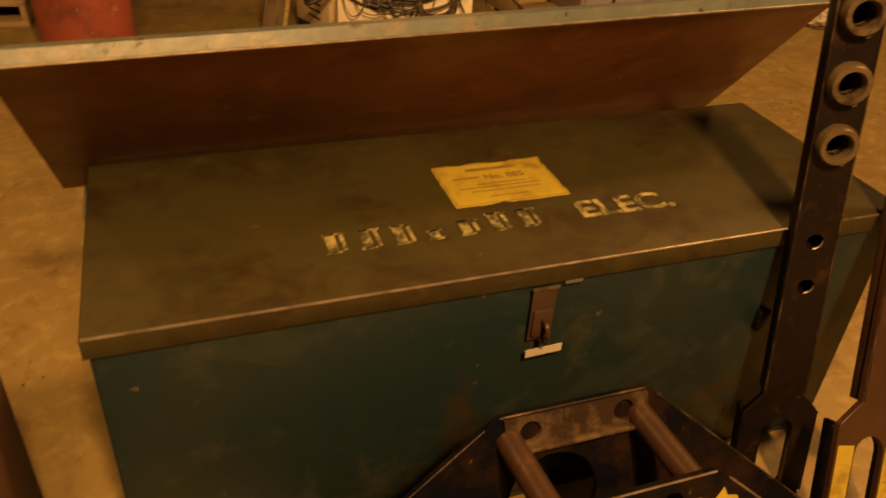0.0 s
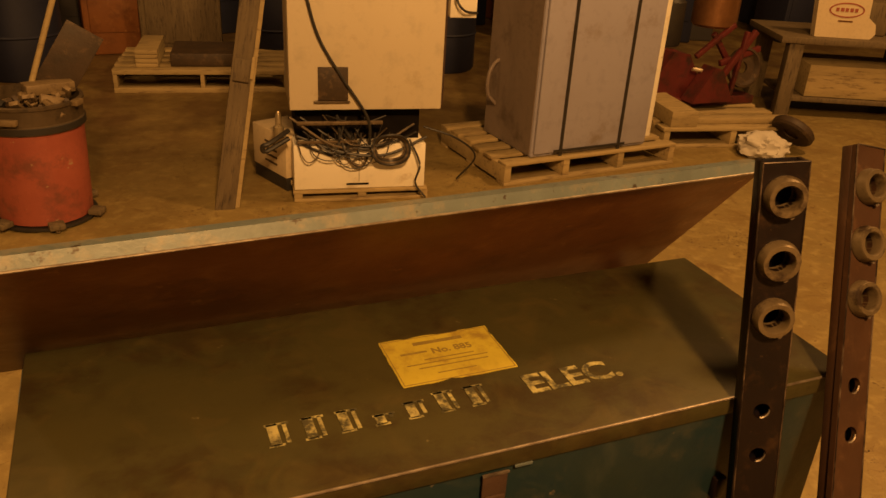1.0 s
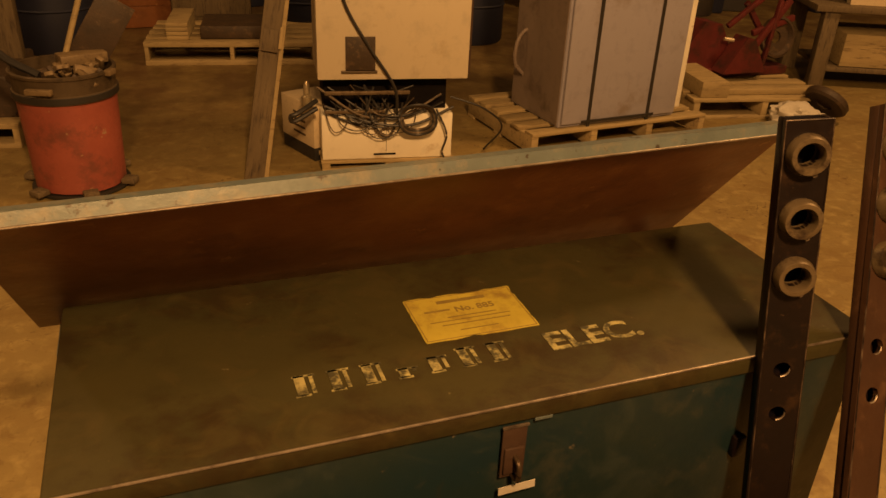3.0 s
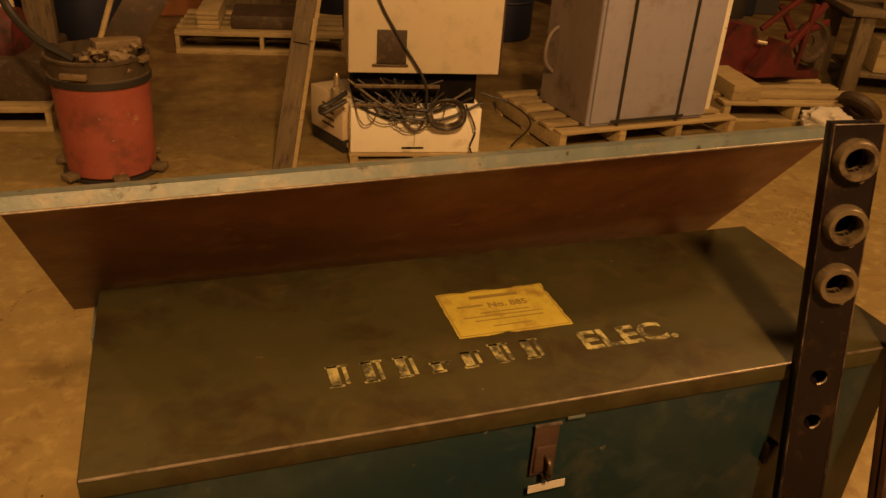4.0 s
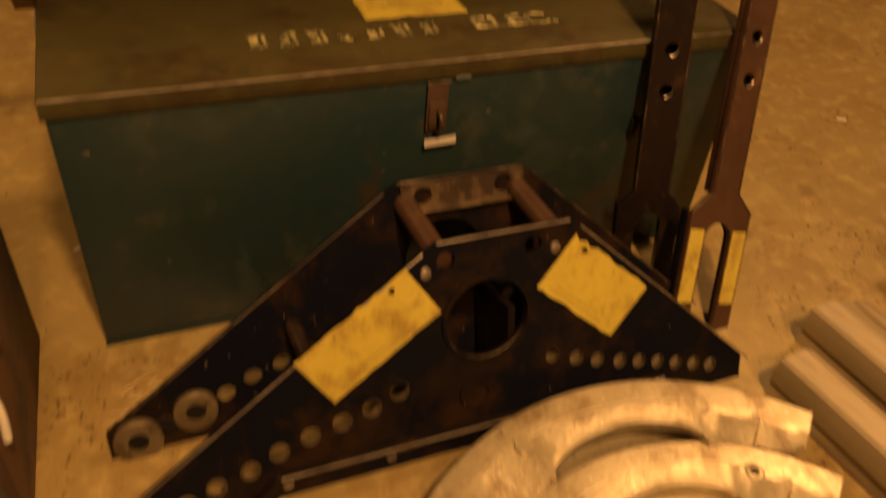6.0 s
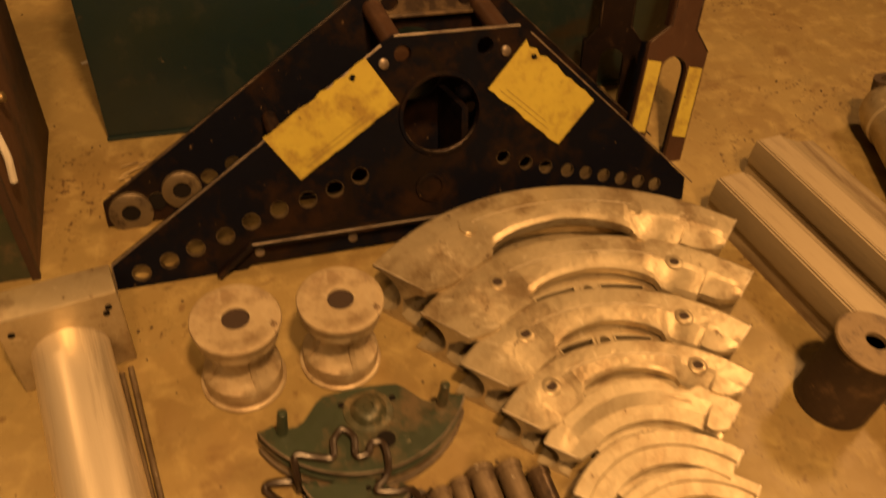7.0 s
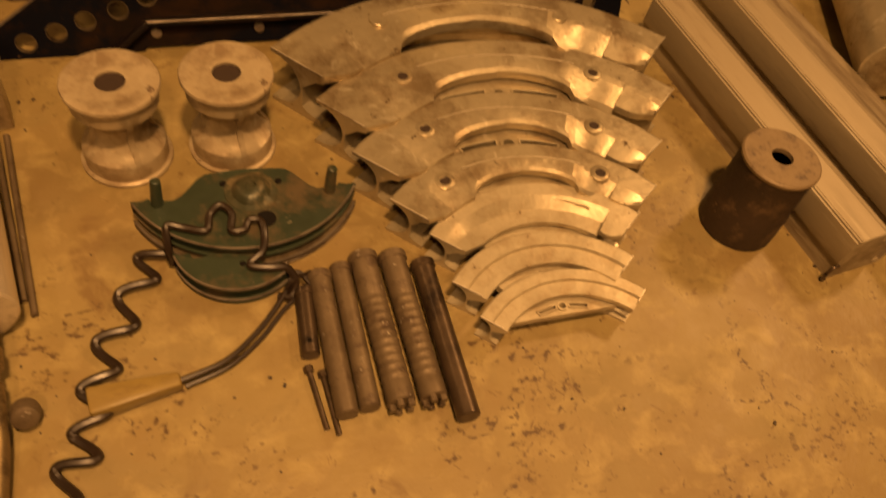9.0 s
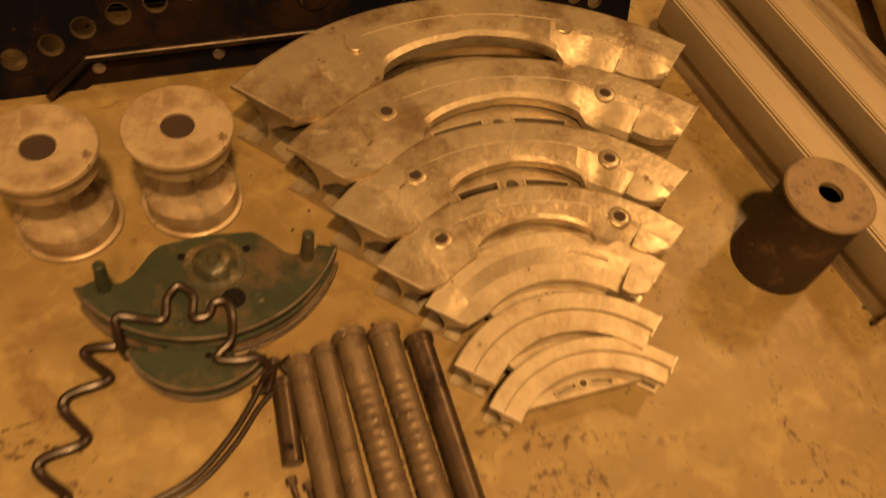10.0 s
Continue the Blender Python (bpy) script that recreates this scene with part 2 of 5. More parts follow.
M_WHITE = material("off_white_enamel", (0.82, 0.78, 0.66), (0.76, 0.70, 0.56), 1.5, 0.6, 0.45, spots=(0.55, 0.46, 0.32), spot_scale=5, spot_size=0.33, bump=0.04, flecks=(0.28, 0.20, 0.12), fleck_scale=30, fleck_size=0.27)
M_RING = material("scuffed_tan_steel", (0.165, 0.125, 0.072), (0.085, 0.062, 0.036), 14, 0.5, 0.45, metal=0.4, spots=(0.035, 0.022, 0.014), spot_scale=18, spot_size=0.40, bump=0.25)
# brown of a hose, and of the shade painted on a cabinet side
M_SIDE = material("shaded_side_and_hose", (0.23, 0.185, 0.16), (0.18, 0.14, 0.115), 3, 0.5, 0.6, bump=0.05, spots=(0.12, 0.09, 0.07), spot_scale=5, spot_size=0.38)
M_CREAM = material("cream_enamel", (0.60, 0.53, 0.40), (0.55, 0.475, 0.345), 1.5, 0.6, 0.5, spots=(0.44, 0.36, 0.24), spot_scale=4, spot_size=0.34, bump=0.04, flecks=(0.30, 0.22, 0.13), fleck_scale=26, fleck_size=0.26)
M_GREY = material("grey_lilac_enamel", (0.335, 0.325, 0.40), (0.29, 0.28, 0.34), 2, 0.5, 0.45, bump=0.04, spots=(0.23, 0.20, 0.20), spot_scale=4, spot_size=0.36)
M_BLACK = material("black_rubber", (0.016, 0.015, 0.015), (0.028, 0.024, 0.02), 12, 0.6, 0.5, bump=0.1)
M_CLOTH = material("dirty_white_rag", (0.55, 0.52, 0.46), (0.38, 0.34, 0.28), 8, 0.7, 0.9, bump=0.5, bump_scale=40)
M_WALL = material("dark_sheet_wall", (0.045, 0.040, 0.040), (0.028, 0.026, 0.028), 0.9, 0.7, 0.7, bump=0.1)
M_TARP = material("dark_blue_tarpaulin", (0.012, 0.016, 0.045), (0.010, 0.012, 0.028), 3, 0.7, 0.6, bump=0.4, bump_scale=8)
M_BEIGE = material("cream_panel", (0.60, 0.50, 0.34), (0.52, 0.42, 0.27), 4, 0.6, 0.5, bump=0.04)
M_COPPER = material("tarnished_copper", (0.34, 0.17, 0.08), (0.17, 0.08, 0.04), 10, 0.7, 0.35, metal=0.7, bump=0.1)

# ---- building ----


def thing(name, label, category, m=None, group="", kind=""):
    ob = new(name)
    ob.empty_display_size = 0.05
    if m is not None:
        ob.matrix_basis = m
    return tagged(ob, label, category, group, kind)


def finish(bm, name, mat, angle=38):
    bmesh.ops.recalc_face_normals(bm, faces=bm.faces)
    for f in bm.faces:
        f.smooth = True
    for e in bm.edges:
        e.smooth = e.is_manifold and len(e.link_faces) == 2 and e.calc_face_angle(0) < radians(angle)
    data = bpy.data.meshes.new(name)
    bm.to_mesh(data)
    bm.free()
    data.materials.append(mat)
    return data


def part(name, bm, mat, parent, label="", m=None, angle=38):
    ob = new(name, finish(bm, name, mat, angle))
    ob.parent = parent
    if m is not None:
        ob.matrix_basis = m
    return tagged(ob, label)


def whole(name, bm, mat, label, category, group="", kind="", m=None):
    ob = new(name, finish(bm, name, mat))
    if m is not None:
        ob.matrix_basis = m
    return tagged(ob, label, category, group, kind)


def box(bm, x0, y0, z0, x1, y1, z1, bevel=0.0, m=None):
    made = bmesh.ops.create_cube(bm, size=1)["verts"]
    for v in made:
        v.co = Vector(((x0 + x1) / 2 + v.co.x * (x1 - x0), (y0 + y1) / 2 + v.co.y * (y1 - y0), (z0 + z1) / 2 + v.co.z * (z1 - z0)))
    if bevel:
        edges = list({e for v in made for e in v.link_edges})
        made = bmesh.ops.bevel(bm, geom=edges, offset=bevel, segments=2, affect="EDGES", profile=0.5)["verts"]
    if m is not None:
        bmesh.ops.transform(bm, matrix=m, verts=list(made))
    return bm


def fresh():
    return bmesh.new()


def lathe(bm, profile, steps=32, m=None, closed=False):
    """A turned body from (radius, height) pairs; the ends are closed with discs unless the outline runs round."""
    rings, rows = [], []
    for r, z in profile:
        rows.append([bm.verts.new((r * math.cos(2 * math.pi * i / steps), r * math.sin(2 * math.pi * i / steps), z)) for i in range(steps)])
    pairs = list(zip(rows, rows[1:])) + ([(rows[-1], rows[0])] if closed else [])
    for a, b in pairs:
        for i in range(steps):
            j = (i + 1) % steps
            bm.faces.new((a[i], a[j], b[j], b[i]))
    if not closed:
        bm.faces.new(rows[0][::-1])
        bm.faces.new(rows[-1])
    if m is not None:
        bmesh.ops.transform(bm, matrix=m, verts=[v for row in rows for v in row])
    return bm


def towards(p, q):
    """A pose at p whose z axis points to q."""
    p, q = Vector(p), Vector(q)
    return Matrix.Translation(p) @ (q - p).to_track_quat("Z", "Y").to_matrix().to_4x4()


def rod(bm, p, q, r, r2=None, steps=16, chamfer=0.0):
    length = (Vector(q) - Vector(p)).length
    r2 = r if r2 is None else r2
    outline = [(r, 0), (r2, length)] if not chamfer else [(r - chamfer, 0), (r, chamfer), (r2, length - chamfer), (r2 - chamfer, length)]
    return lathe(bm, outline, steps, towards(p, q))


def pipe(bm, p, q, r, bore, steps=24):
    length = (Vector(q) - Vector(p)).length
    return lathe(bm, [(bore, 0), (r, 0), (r, length), (bore, length)], steps, towards(p, q), True)


def smooth_path(points, per=8):
    """A Catmull-Rom line through the points."""
    pts = [Vector(p) for p in points]
    pts = [2 * pts[0] - pts[1]] + pts + [2 * pts[-1] - pts[-2]]
    out = []
    for a, b, c, d in zip(pts, pts[1:], pts[2:], pts[3:]):
        for i in range(per):
            s = i / per
            out.append(0.5 * ((2 * b) + (c - a) * s + (2 * a - 5 * b + 4 * c - d) * s * s + (3 * b - a - 3 * c + d) * s ** 3))
    return out + [pts[-2]]


def sweep(bm, points, r, sides=8):
    rows = []
    up = Vector((0, 0, 1))
    for i, p in enumerate(points):
        way = (points[min(i + 1, len(points) - 1)] - points[max(i - 1, 0)]).normalized()
        side = way.cross(up)
        side = side.normalized() if side.length > 1e-4 else Vector((1, 0, 0))
        top = side.cross(way)
        rows.append([bm.verts.new(p + r * (math.cos(2 * math.pi * k / sides) * side + math.sin(2 * math.pi * k / sides) * top)) for k in range(sides)])
    for a, b in zip(rows, rows[1:]):
        for k in range(sides):
            j = (k + 1) % sides
            bm.faces.new((a[k], a[j], b[j], b[k]))
    bm.faces.new(rows[0][::-1])
    bm.faces.new(rows[-1])
    return bm


def slot(x, z, half, r, steps=10):
    """The outline of an upright slot."""
    pts = [(x + r * math.cos(a), z + half + r * math.sin(a)) for a in [math.pi * i / steps for i in range(steps + 1)]]
    return pts + [(x + r * math.cos(a), z - half + r * math.sin(a)) for a in [math.pi + math.pi * i / steps for i in range(steps + 1)]]


def circle(x, z, r, steps=20):
    return [(x + r * math.cos(2 * math.pi * i / steps), z + r * math.sin(2 * math.pi * i / steps)) for i in range(steps)]


def plate(bm, outline, holes, thick, m=None):
    """An upright plate in x and z with openings through it; its front lies at y = 0."""
    edges, verts = [], []
    for loop in [outline, *holes]:
        vs = [bm.verts.new((x, 0, z)) for x, z in loop]
        verts += vs
        edges += [bm.edges.new((a, b)) for a, b in zip(vs, vs[1:] + vs[:1])]
    made = bmesh.ops.triangle_fill(bm, edges=edges, use_beauty=True)["geom"]
    faces = [g for g in made if isinstance(g, bmesh.types.BMFace)]
    grown = bmesh.ops.extrude_face_region(bm, geom=faces)["geom"]
    moved = [g for g in grown if isinstance(g, bmesh.types.BMVert)]
    bmesh.ops.translate(bm, vec=(0, thick, 0), verts=moved)
    bmesh.ops.recalc_face_normals(bm, faces=bm.faces)
    if m is not None:
        bmesh.ops.transform(bm, matrix=m, verts=verts + moved)
    return bm


def lettering(text, size, parent, mat, m, name="lettering"):
    """Built-in font, turned into a thin mesh."""
    curve = bpy.data.curves.new(name, "FONT")
    curve.body, curve.size, curve.extrude, curve.offset = text, size, 0.0004, size * 0.025
    probe = bpy.data.objects.new(name, curve)
    scene.collection.objects.link(probe)
    bpy.context.view_layer.update()
    data = bpy.data.meshes.new_from_object(probe.evaluated_get(bpy.context.evaluated_depsgraph_get()))
    bpy.data.objects.remove(probe)
    data.materials.clear()
    data.materials.append(mat)
    ob = new(name, data)
    ob.parent = parent
    ob.matrix_basis = m
    return ob


# ---- hall ----
X0, X1, Y0, Y1, TOP = -8.0, 11.0, -9.0, 8.6, 7.5
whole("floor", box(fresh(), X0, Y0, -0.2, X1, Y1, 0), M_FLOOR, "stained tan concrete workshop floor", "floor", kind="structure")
whole("wall_north", box(fresh(), X0, Y1, 0, X1, Y1 + 0.2, TOP), M_WALL, "dark sheet wall at the far end", "wall", kind="structure")
whole("wall_south", box(fresh(), X0, Y0 - 0.2, 0, X1, Y0, TOP), M_WALL, "dark sheet wall of the workshop", "wall", kind="structure")
whole("wall_west", box(fresh(), X0 - 0.2, Y0 - 0.2, 0, X0, Y1 + 0.2, TOP), M_WALL, "dark sheet wall of the workshop", "wall", kind="structure")
whole("wall_east", box(fresh(), X1, Y0 - 0.2, 0, X1 + 0.2, Y1 + 0.2, TOP), M_WALL, "dark sheet wall of the workshop", "wall", kind="structure")
whole("ceiling", box(fresh(), X0 - 0.2, Y0 - 0.2, TOP, X1 + 0.2, Y1 + 0.2, TOP + 0.2), M_WALL, "dark unlit workshop ceiling", "ceiling", kind="structure")

# ---- tool chest with its raised outer lid ----
LONG, DEEP, HIGH = 1.524, 0.53, 0.61


def quad_slab(a, b, c, d, thick, n=16):
    """A thin sheet stretched between four corners, thick along its normal."""
    a, b, c, d = (Vector(p) for p in (a, b, c, d))
    normal = (b - a).cross(d - a).normalized() * thick
    bm = bmesh.new()
    sheets = []
    for off in (Vector((0, 0, 0)), normal):
        sheets.append([[bm.verts.new(a.lerp(b, i / n).lerp(d.lerp(c, i / n), k / n) + off) for k in range(n + 1)] for i in range(n + 1)])
    for g in sheets:
        for i in range(n):
            for k in range(n):
                bm.faces.new((g[i][k], g[i + 1][k], g[i + 1][k + 1], g[i][k + 1]))
    p, q = sheets
    border = [(i, 0) for i in range(n)] + [(n, k) for k in range(n)] + [(n - i, n) for i in range(n)] + [(0, n - k) for k in range(n)]
    for (i, k), (u, v) in zip(border, border[1:] + border[:1]):
        bm.faces.new((p[i][k], p[u][v], q[u][v], q[i][k]))
    return bm


def tool_chest():
    chest = thing("tool_chest", "long blue steel tool chest with a worn lid", "tool chest")
    part("body", box(fresh(), 0.006, 0.006, 0.0, LONG - 0.006, DEEP - 0.004, HIGH - 0.012, 0.004), M_BLUE, chest, "scratched dark blue sheet-steel body")
    part("bottom_rail", box(fresh(), 0.004, 0.003, 0.0, LONG - 0.004, 0.006, 0.012, 0.001), M_BLUE, chest)
    bm = fresh()
    box(bm, 0, 0, HIGH - 0.012, LONG, DEEP, HIGH, 0.004)
    box(bm, -0.001, -0.001, HIGH - 0.040, LONG + 0.001, 0.003, HIGH - 0.003, 0.001)
    box(bm, -0.001, 0.004, HIGH - 0.040, 0.003, DEEP, HIGH - 0.003, 0.001)
    box(bm, LONG - 0.003, 0.004, HIGH - 0.040, LONG + 0.001, DEEP, HIGH - 0.003, 0.001)
    lid = part("lid", bm, M_TOP, chest, "dusty dark olive painted lid with a folded lip")
    part("lid_edge", rod(fresh(), (0.002, -0.0005, HIGH - 0.003), (LONG - 0.002, -0.0005, HIGH - 0.003), 0.0026, steps=8), M_EDGE, chest, "rubbed bright front edge")
    part("hasp", box(box(fresh(), 0.712, -0.006, 0.452, 0.758, -0.002, HIGH - 0.044, 0.001), 0.716, -0.012, 0.462, 0.754, -0.005, 0.520, 0.003), M_RUST, chest, "rusty hasp strap")
    part("hasp_plate", box(fresh(), 0.710, -0.0085, HIGH - 0.047, 0.760, -0.0045, HIGH - 0.043), M_EDGE, chest)
    part("staple", sweep(fresh(), smooth_path([(0.736, -0.008, 0.455), (0.736, -0.030, 0.462), (0.736, -0.030, 0.495), (0.736, -0.008, 0.502)]), 0.005), M_PINDARK, chest)
    part("paper_tag", box(fresh(), -0.036, 0, -0.0085, 0.036, 0.0015, 0.0085, m=Matrix.Translation((0.745, -0.014, 0.428)) @ Matrix.Rotation(radians(-2), 4, "Y")), M_CLOTH, chest, "narrow white paper tag on the hasp")
    part("weld_mark", box(fresh(), 0.772, -0.004, HIGH - 0.045, 0.806, -0.001, HIGH - 0.039, 0.001), M_RIM, chest)
    part("side_clip", box(fresh(), 1.235, -0.010, 0.36, 1.262, 0.006, 0.41, 0.003), M_STEELBROWN, chest)
    ragged, rng = [], random.Random(5)
    for (ax, ay), (bx, by) in (((0, 0), (0.238, 0)), ((0.238, 0), (0.238, 0.160)), ((0.238, 0.160), (0, 0.160)), ((0, 0.160), (0, 0))):
        for i in range(12):
            bite = rng.uniform(0.0, 0.0022) + (0.004 if rng.random() < 0.12 else 0.0)
            x, y = ax + (bx - ax) * i / 12, ay + (by - ay) * i / 12
            ragged.append((min(max(x, bite), 0.238 - bite), min(max(y, bite), 0.160 - bite)))
    flat = Matrix.Translation((0, 0, 0.0016)) @ Matrix.Rotation(radians(-90), 4, "X")
    label = part("name_plate", plate(fresh(), ragged, [], 0.0015, flat), M_YELLOW, chest, "scuffed yellow instruction plate", m=Matrix.Translation((0.643, 0.208, HIGH)))
    for x0, y0, x1, y1 in ((0.004, 0.004, 0.234, 0.006), (0.004, 0.154, 0.234, 0.156), (0.004, 0.006, 0.006, 0.154), (0.232, 0.006, 0.234, 0.154),
                           (0.066, 0.128, 0.172, 0.139), (0.030, 0.100, 0.085, 0.106), (0.070, 0.074, 0.175, 0.077), (0.03, 0.062, 0.20, 0.065), (0.05, 0.048, 0.195, 0.051), (0.08, 0.026, 0.16, 0.029)):
        part("print_line", box(fresh(), x0, y0, 0.0014, x1, y1, 0.0020), M_PRINT, label)
    lettering("No. 885", 0.026, label, M_PRINT, Matrix.Translation((0.094, 0.092, 0.0019)))
    base = Matrix.Translation((0.0, 0.0, HIGH + 0.0006))
    for i in range(7):
        x = 0.381 + i * 0.0605
        low = 0.030 if i == 3 else 0.012 if i == 4 else 0.0
        for x0, y0, x1, y1 in ((0.005, 0.122, 0.023, 0.179 - low), (0.031, 0.124 + low * 0.4, 0.038, 0.177 - low), (0.001, 0.119, 0.028, 0.1245), (0.002, 0.174 - low, 0.043, 0.1795 - low)):
            part("stencil_bar", box(fresh(), x + x0, y0, 0, x + x1, y1, 0.0006), M_STENCIL, lid, "worn yellow stencil bar", m=base)
    lettering("ELEC.", 0.079, lid, M_STENCIL, base @ Matrix.Translation((0.864, 0.124, 0)) @ Matrix.Diagonal((1.08, 1, 1, 1)), "stencil_lettering")
    # raised outer lid, a steel sheet with a folded rim
    fl, fr, hl, hr = Vector((-0.071, 0.650, 0.500)), Vector((1.458, 0.650, 0.500)), Vector((-0.068, 0.205, 0.935)), Vector((1.462, 0.290, 0.934))
    outer = part("outer_lid", quad_slab(fl, fr, hr, hl, -0.004), M_RUSTY, chest, "raised outer lid, rusty brown inside")
    fold = Vector((0, 0.010, 0.021))
    part("rim", quad_slab(hl, hr, hr + fold, hl + fold, -0.003), M_RIM, outer, "pale blue-grey worn rim")
    part("rim_back", quad_slab(hl + fold, hr + fold, hr + fold + Vector((0, 0.03, -0.004)), hl + fold + Vector((0, 0.03, -0.004)), -0.003), M_RIM, outer)
    part("rim_edge", rod(fresh(), hl, hr, 0.0024, steps=8), M_EDGE, outer)
    for x in (-0.030, 1.40):
        part("hinge", box(fresh(), x, DEEP - 0.004, 0.44, x + 0.034, 0.652, 0.505, 0.003), M_RIM, chest, "small steel hinge leaf")
    return chest


tool_chest()

# ---- bender parts on the floor ----


def pipe_bender():
    """Two truncated triangular plates with spacers, leaning back a little on the floor."""
    lean = Matrix.Translation((0.010, -0.490, 0)) @ Matrix.Rotation(-math.atan(0.31), 4, "X")
    bender = thing("pipe_bender", "dark navy steel pipe bender body with yellow warning labels", "pipe bender", lean)
    k = math.sqrt(1 + 0.31 ** 2)
    rx, ry, rz = -0.012, 0.181, 0.056
    outline = [(0, 0), (0.26, 0), (0.27, 0.010), (1.06, 0.010), (1.07, 0), (1.326, 0), (1.323, 0.060), (0.890, 0.430 * k), (0.866, 0.445 * k), (0.598, 0.445 * k), (0.572, 0.430 * k), (0, 0.058)]
    holes = [circle(0.694, 0.283 * k, 0.084, 30)]
    left = [(0.053, 0.030), (0.110, 0.047), (0.165, 0.066), (0.227, 0.083), (0.282, 0.106), (0.341, 0.123), (0.402, 0.136), (0.460, 0.151), (0.515, 0.172)]
    right = [(0.839, 0.171), (0.894, 0.151), (0.944, 0.135), (1.000, 0.119), (1.048, 0.107), (1.096, 0.094), (1.144, 0.080), (1.192, 0.066), (1.239, 0.052)]
    for x, z in left + right:
        holes.append(circle(x, z * k, 0.0195 if x < 0.7 else 0.0165))
    for x, z, r in ((0.615, 0.410, 0.018), (0.790, 0.411, 0.018), (0.290, 0.038, 0.009), (0.490, 0.038, 0.009), (0.80, 0.040, 0.009)):
        holes.append(circle(x, z * k, r, 16))
    part("front_plate", plate(fresh(), outline, holes, 0.013), M_NAVY, bender, "chipped navy front plate with two rows of holes")
    part("rear_plate", plate(fresh(), outline, holes, 0.013, Matrix.Translation((rx, ry, rz))), M_NAVY, bender, "chipped navy rear plate")
    for x, z, r in ((0.694, 0.283, 0.084), (0.669, 0.128, 0.026)):
        part("hole_ring", lathe(fresh(), [(r, 0), (r + 0.008, 0), (r + 0.007, 0.005), (r, 0.006)], 30, Matrix.Translation((x, 0.0, z * k)) @ Matrix.Rotation(radians(90), 4, "X"), True), M_NAVY, bender)
    # lighter rod along the lower half of the big hole only
    arc = [radians(200 + 140 * i / 30) for i in range(31)]
    part("worn_edge", sweep(fresh(), [Vector((0.694 + 0.0845 * math.cos(a), 0.001, 0.283 * k + 0.0845 * math.sin(a))) for a in arc], 0.0022, 6), M_WORN, bender, "bright lower arc of the big hole")
    part("blind_hole", lathe(fresh(), [(0.026, 0), (0.026, 0.001)], 24, Matrix.Translation((0.669, -0.0002, 0.128 * k)) @ Matrix.Rotation(radians(90), 4, "X")), M_NAVY, bender)
    for x, z in left + right:
        r = 0.0194 if x < 0.7 else 0.0164
        part("bore_lining", lathe(fresh(), [(r - 0.0010, -0.0128), (r, -0.0128), (r, -0.0004), (r - 0.0010, -0.0004)], 20, Matrix.Translation((x, 0.0, z * k)) @ Matrix.Rotation(radians(90), 4, "X"), True), M_RING, bender, "bare steel bore")
    for x, z in left[:3]:
        # added black disc that closes the hole and paints its shade
        part("plug", lathe(fresh(), [(0.0194, 0), (0.0194, 0.004), (0.002, 0.004)], 20, Matrix.Translation((x + rx, ry - 0.003, z * k + rz)) @ Matrix.Rotation(radians(90), 4, "X")), M_DARK, bender, "black disc painting the dark of a hole")
    for (x, z), r in ((left[0], 0.047), (left[2], 0.043)):
        part("boss", lathe(fresh(), [(0.0195, 0), (r, 0), (r - 0.001, 0.011), (r - 0.004, 0.013), (0.0195, 0.013)], 24, Matrix.Translation((x + rx, ry, z * k + rz)) @ Matrix.Rotation(radians(90), 4, "X"), True), M_RING, bender, "bare steel boss round a hole")
    for x in (0.612, 0.852):
        part("spacer_tube", rod(fresh(), (x, 0.012, 0.405 * k), (x + rx, ry + 0.001, 0.405 * k + rz), 0.0225, steps=24), M_BARBROWN, bender, "rusty round spacer")
    for x, z in ((0.37, 0.20), (1.02, 0.20)):
        part("spacer_tube", rod(fresh(), (x, 0.012, z * k), (x + rx, ry + 0.001, z * k + rz), 0.017, steps=20), M_STEELBROWN, bender, "rusty round spacer")
    bm = plate(fresh(), [(0.606, 0.388 * k), (0.868, 0.388 * k), (0.866, 0.442 * k), (0.603, 0.442 * k)], [circle(0.648, 0.417 * k, 0.019, 24), circle(0.820, 0.419 * k, 0.019, 24)], 0.008, Matrix.Translation((rx, ry - 0.0095, rz)))
    box(bm, 0.606 + rx, ry - 0.026, 0.388 * k + rz, 0.868 + rx, ry - 0.0095, 0.388 * k + rz + 0.007, 0.002)
    part("top_plate", bm, M_TOPPLATE, bender, "worn brown plate with two holes")
    bm = plate(fresh(), [(0.745, 0.03), (0.760, 0.03), (0.760, 0.30), (0.745, 0.30)], [], 0.160, Matrix.Translation((0, 0.0135, 0)))
    part("web", bm, M_NAVY, bender)
    bm = fresh()
    box(bm, 0.275, -0.024, 0.060, 1.10, 0.0, 0.070, 0.001)
    part("ledge", bm, M_STEELBROWN, bender, "narrow brown ledge with a bright edge")
    part("ledge", box(fresh(), -0.098, -0.024, -0.005, 0.0, 0.0, 0.005, 0.001, Matrix.Translation((0.277, 0, 0.065)) @ Matrix.Rotation(radians(-39), 4, "Y")), M_STEELBROWN, bender)
    part("ledge_edge", rod(fresh(), (0.276, -0.024, 0.070), (1.10, -0.024, 0.070), 0.0024, steps=8), M_EDGE, bender)
    runs = [((0, 0, 0.058), (0.572, 0, 0.430 * k)), ((0.598, 0, 0.445 * k), (0.866, 0, 0.445 * k)), ((0.890, 0, 0.430 * k), (1.345, 0, 0.045))]
    for p, q in runs + [((0, 0, 0.0), (0, 0, 0.058))]:
        part("worn_edge", rod(fresh(), p, q, 0.0019, steps=6), M_EDGE, bender, "rubbed bare steel edge")
    for p, q in runs:
        off = Vector((rx, ry, rz))
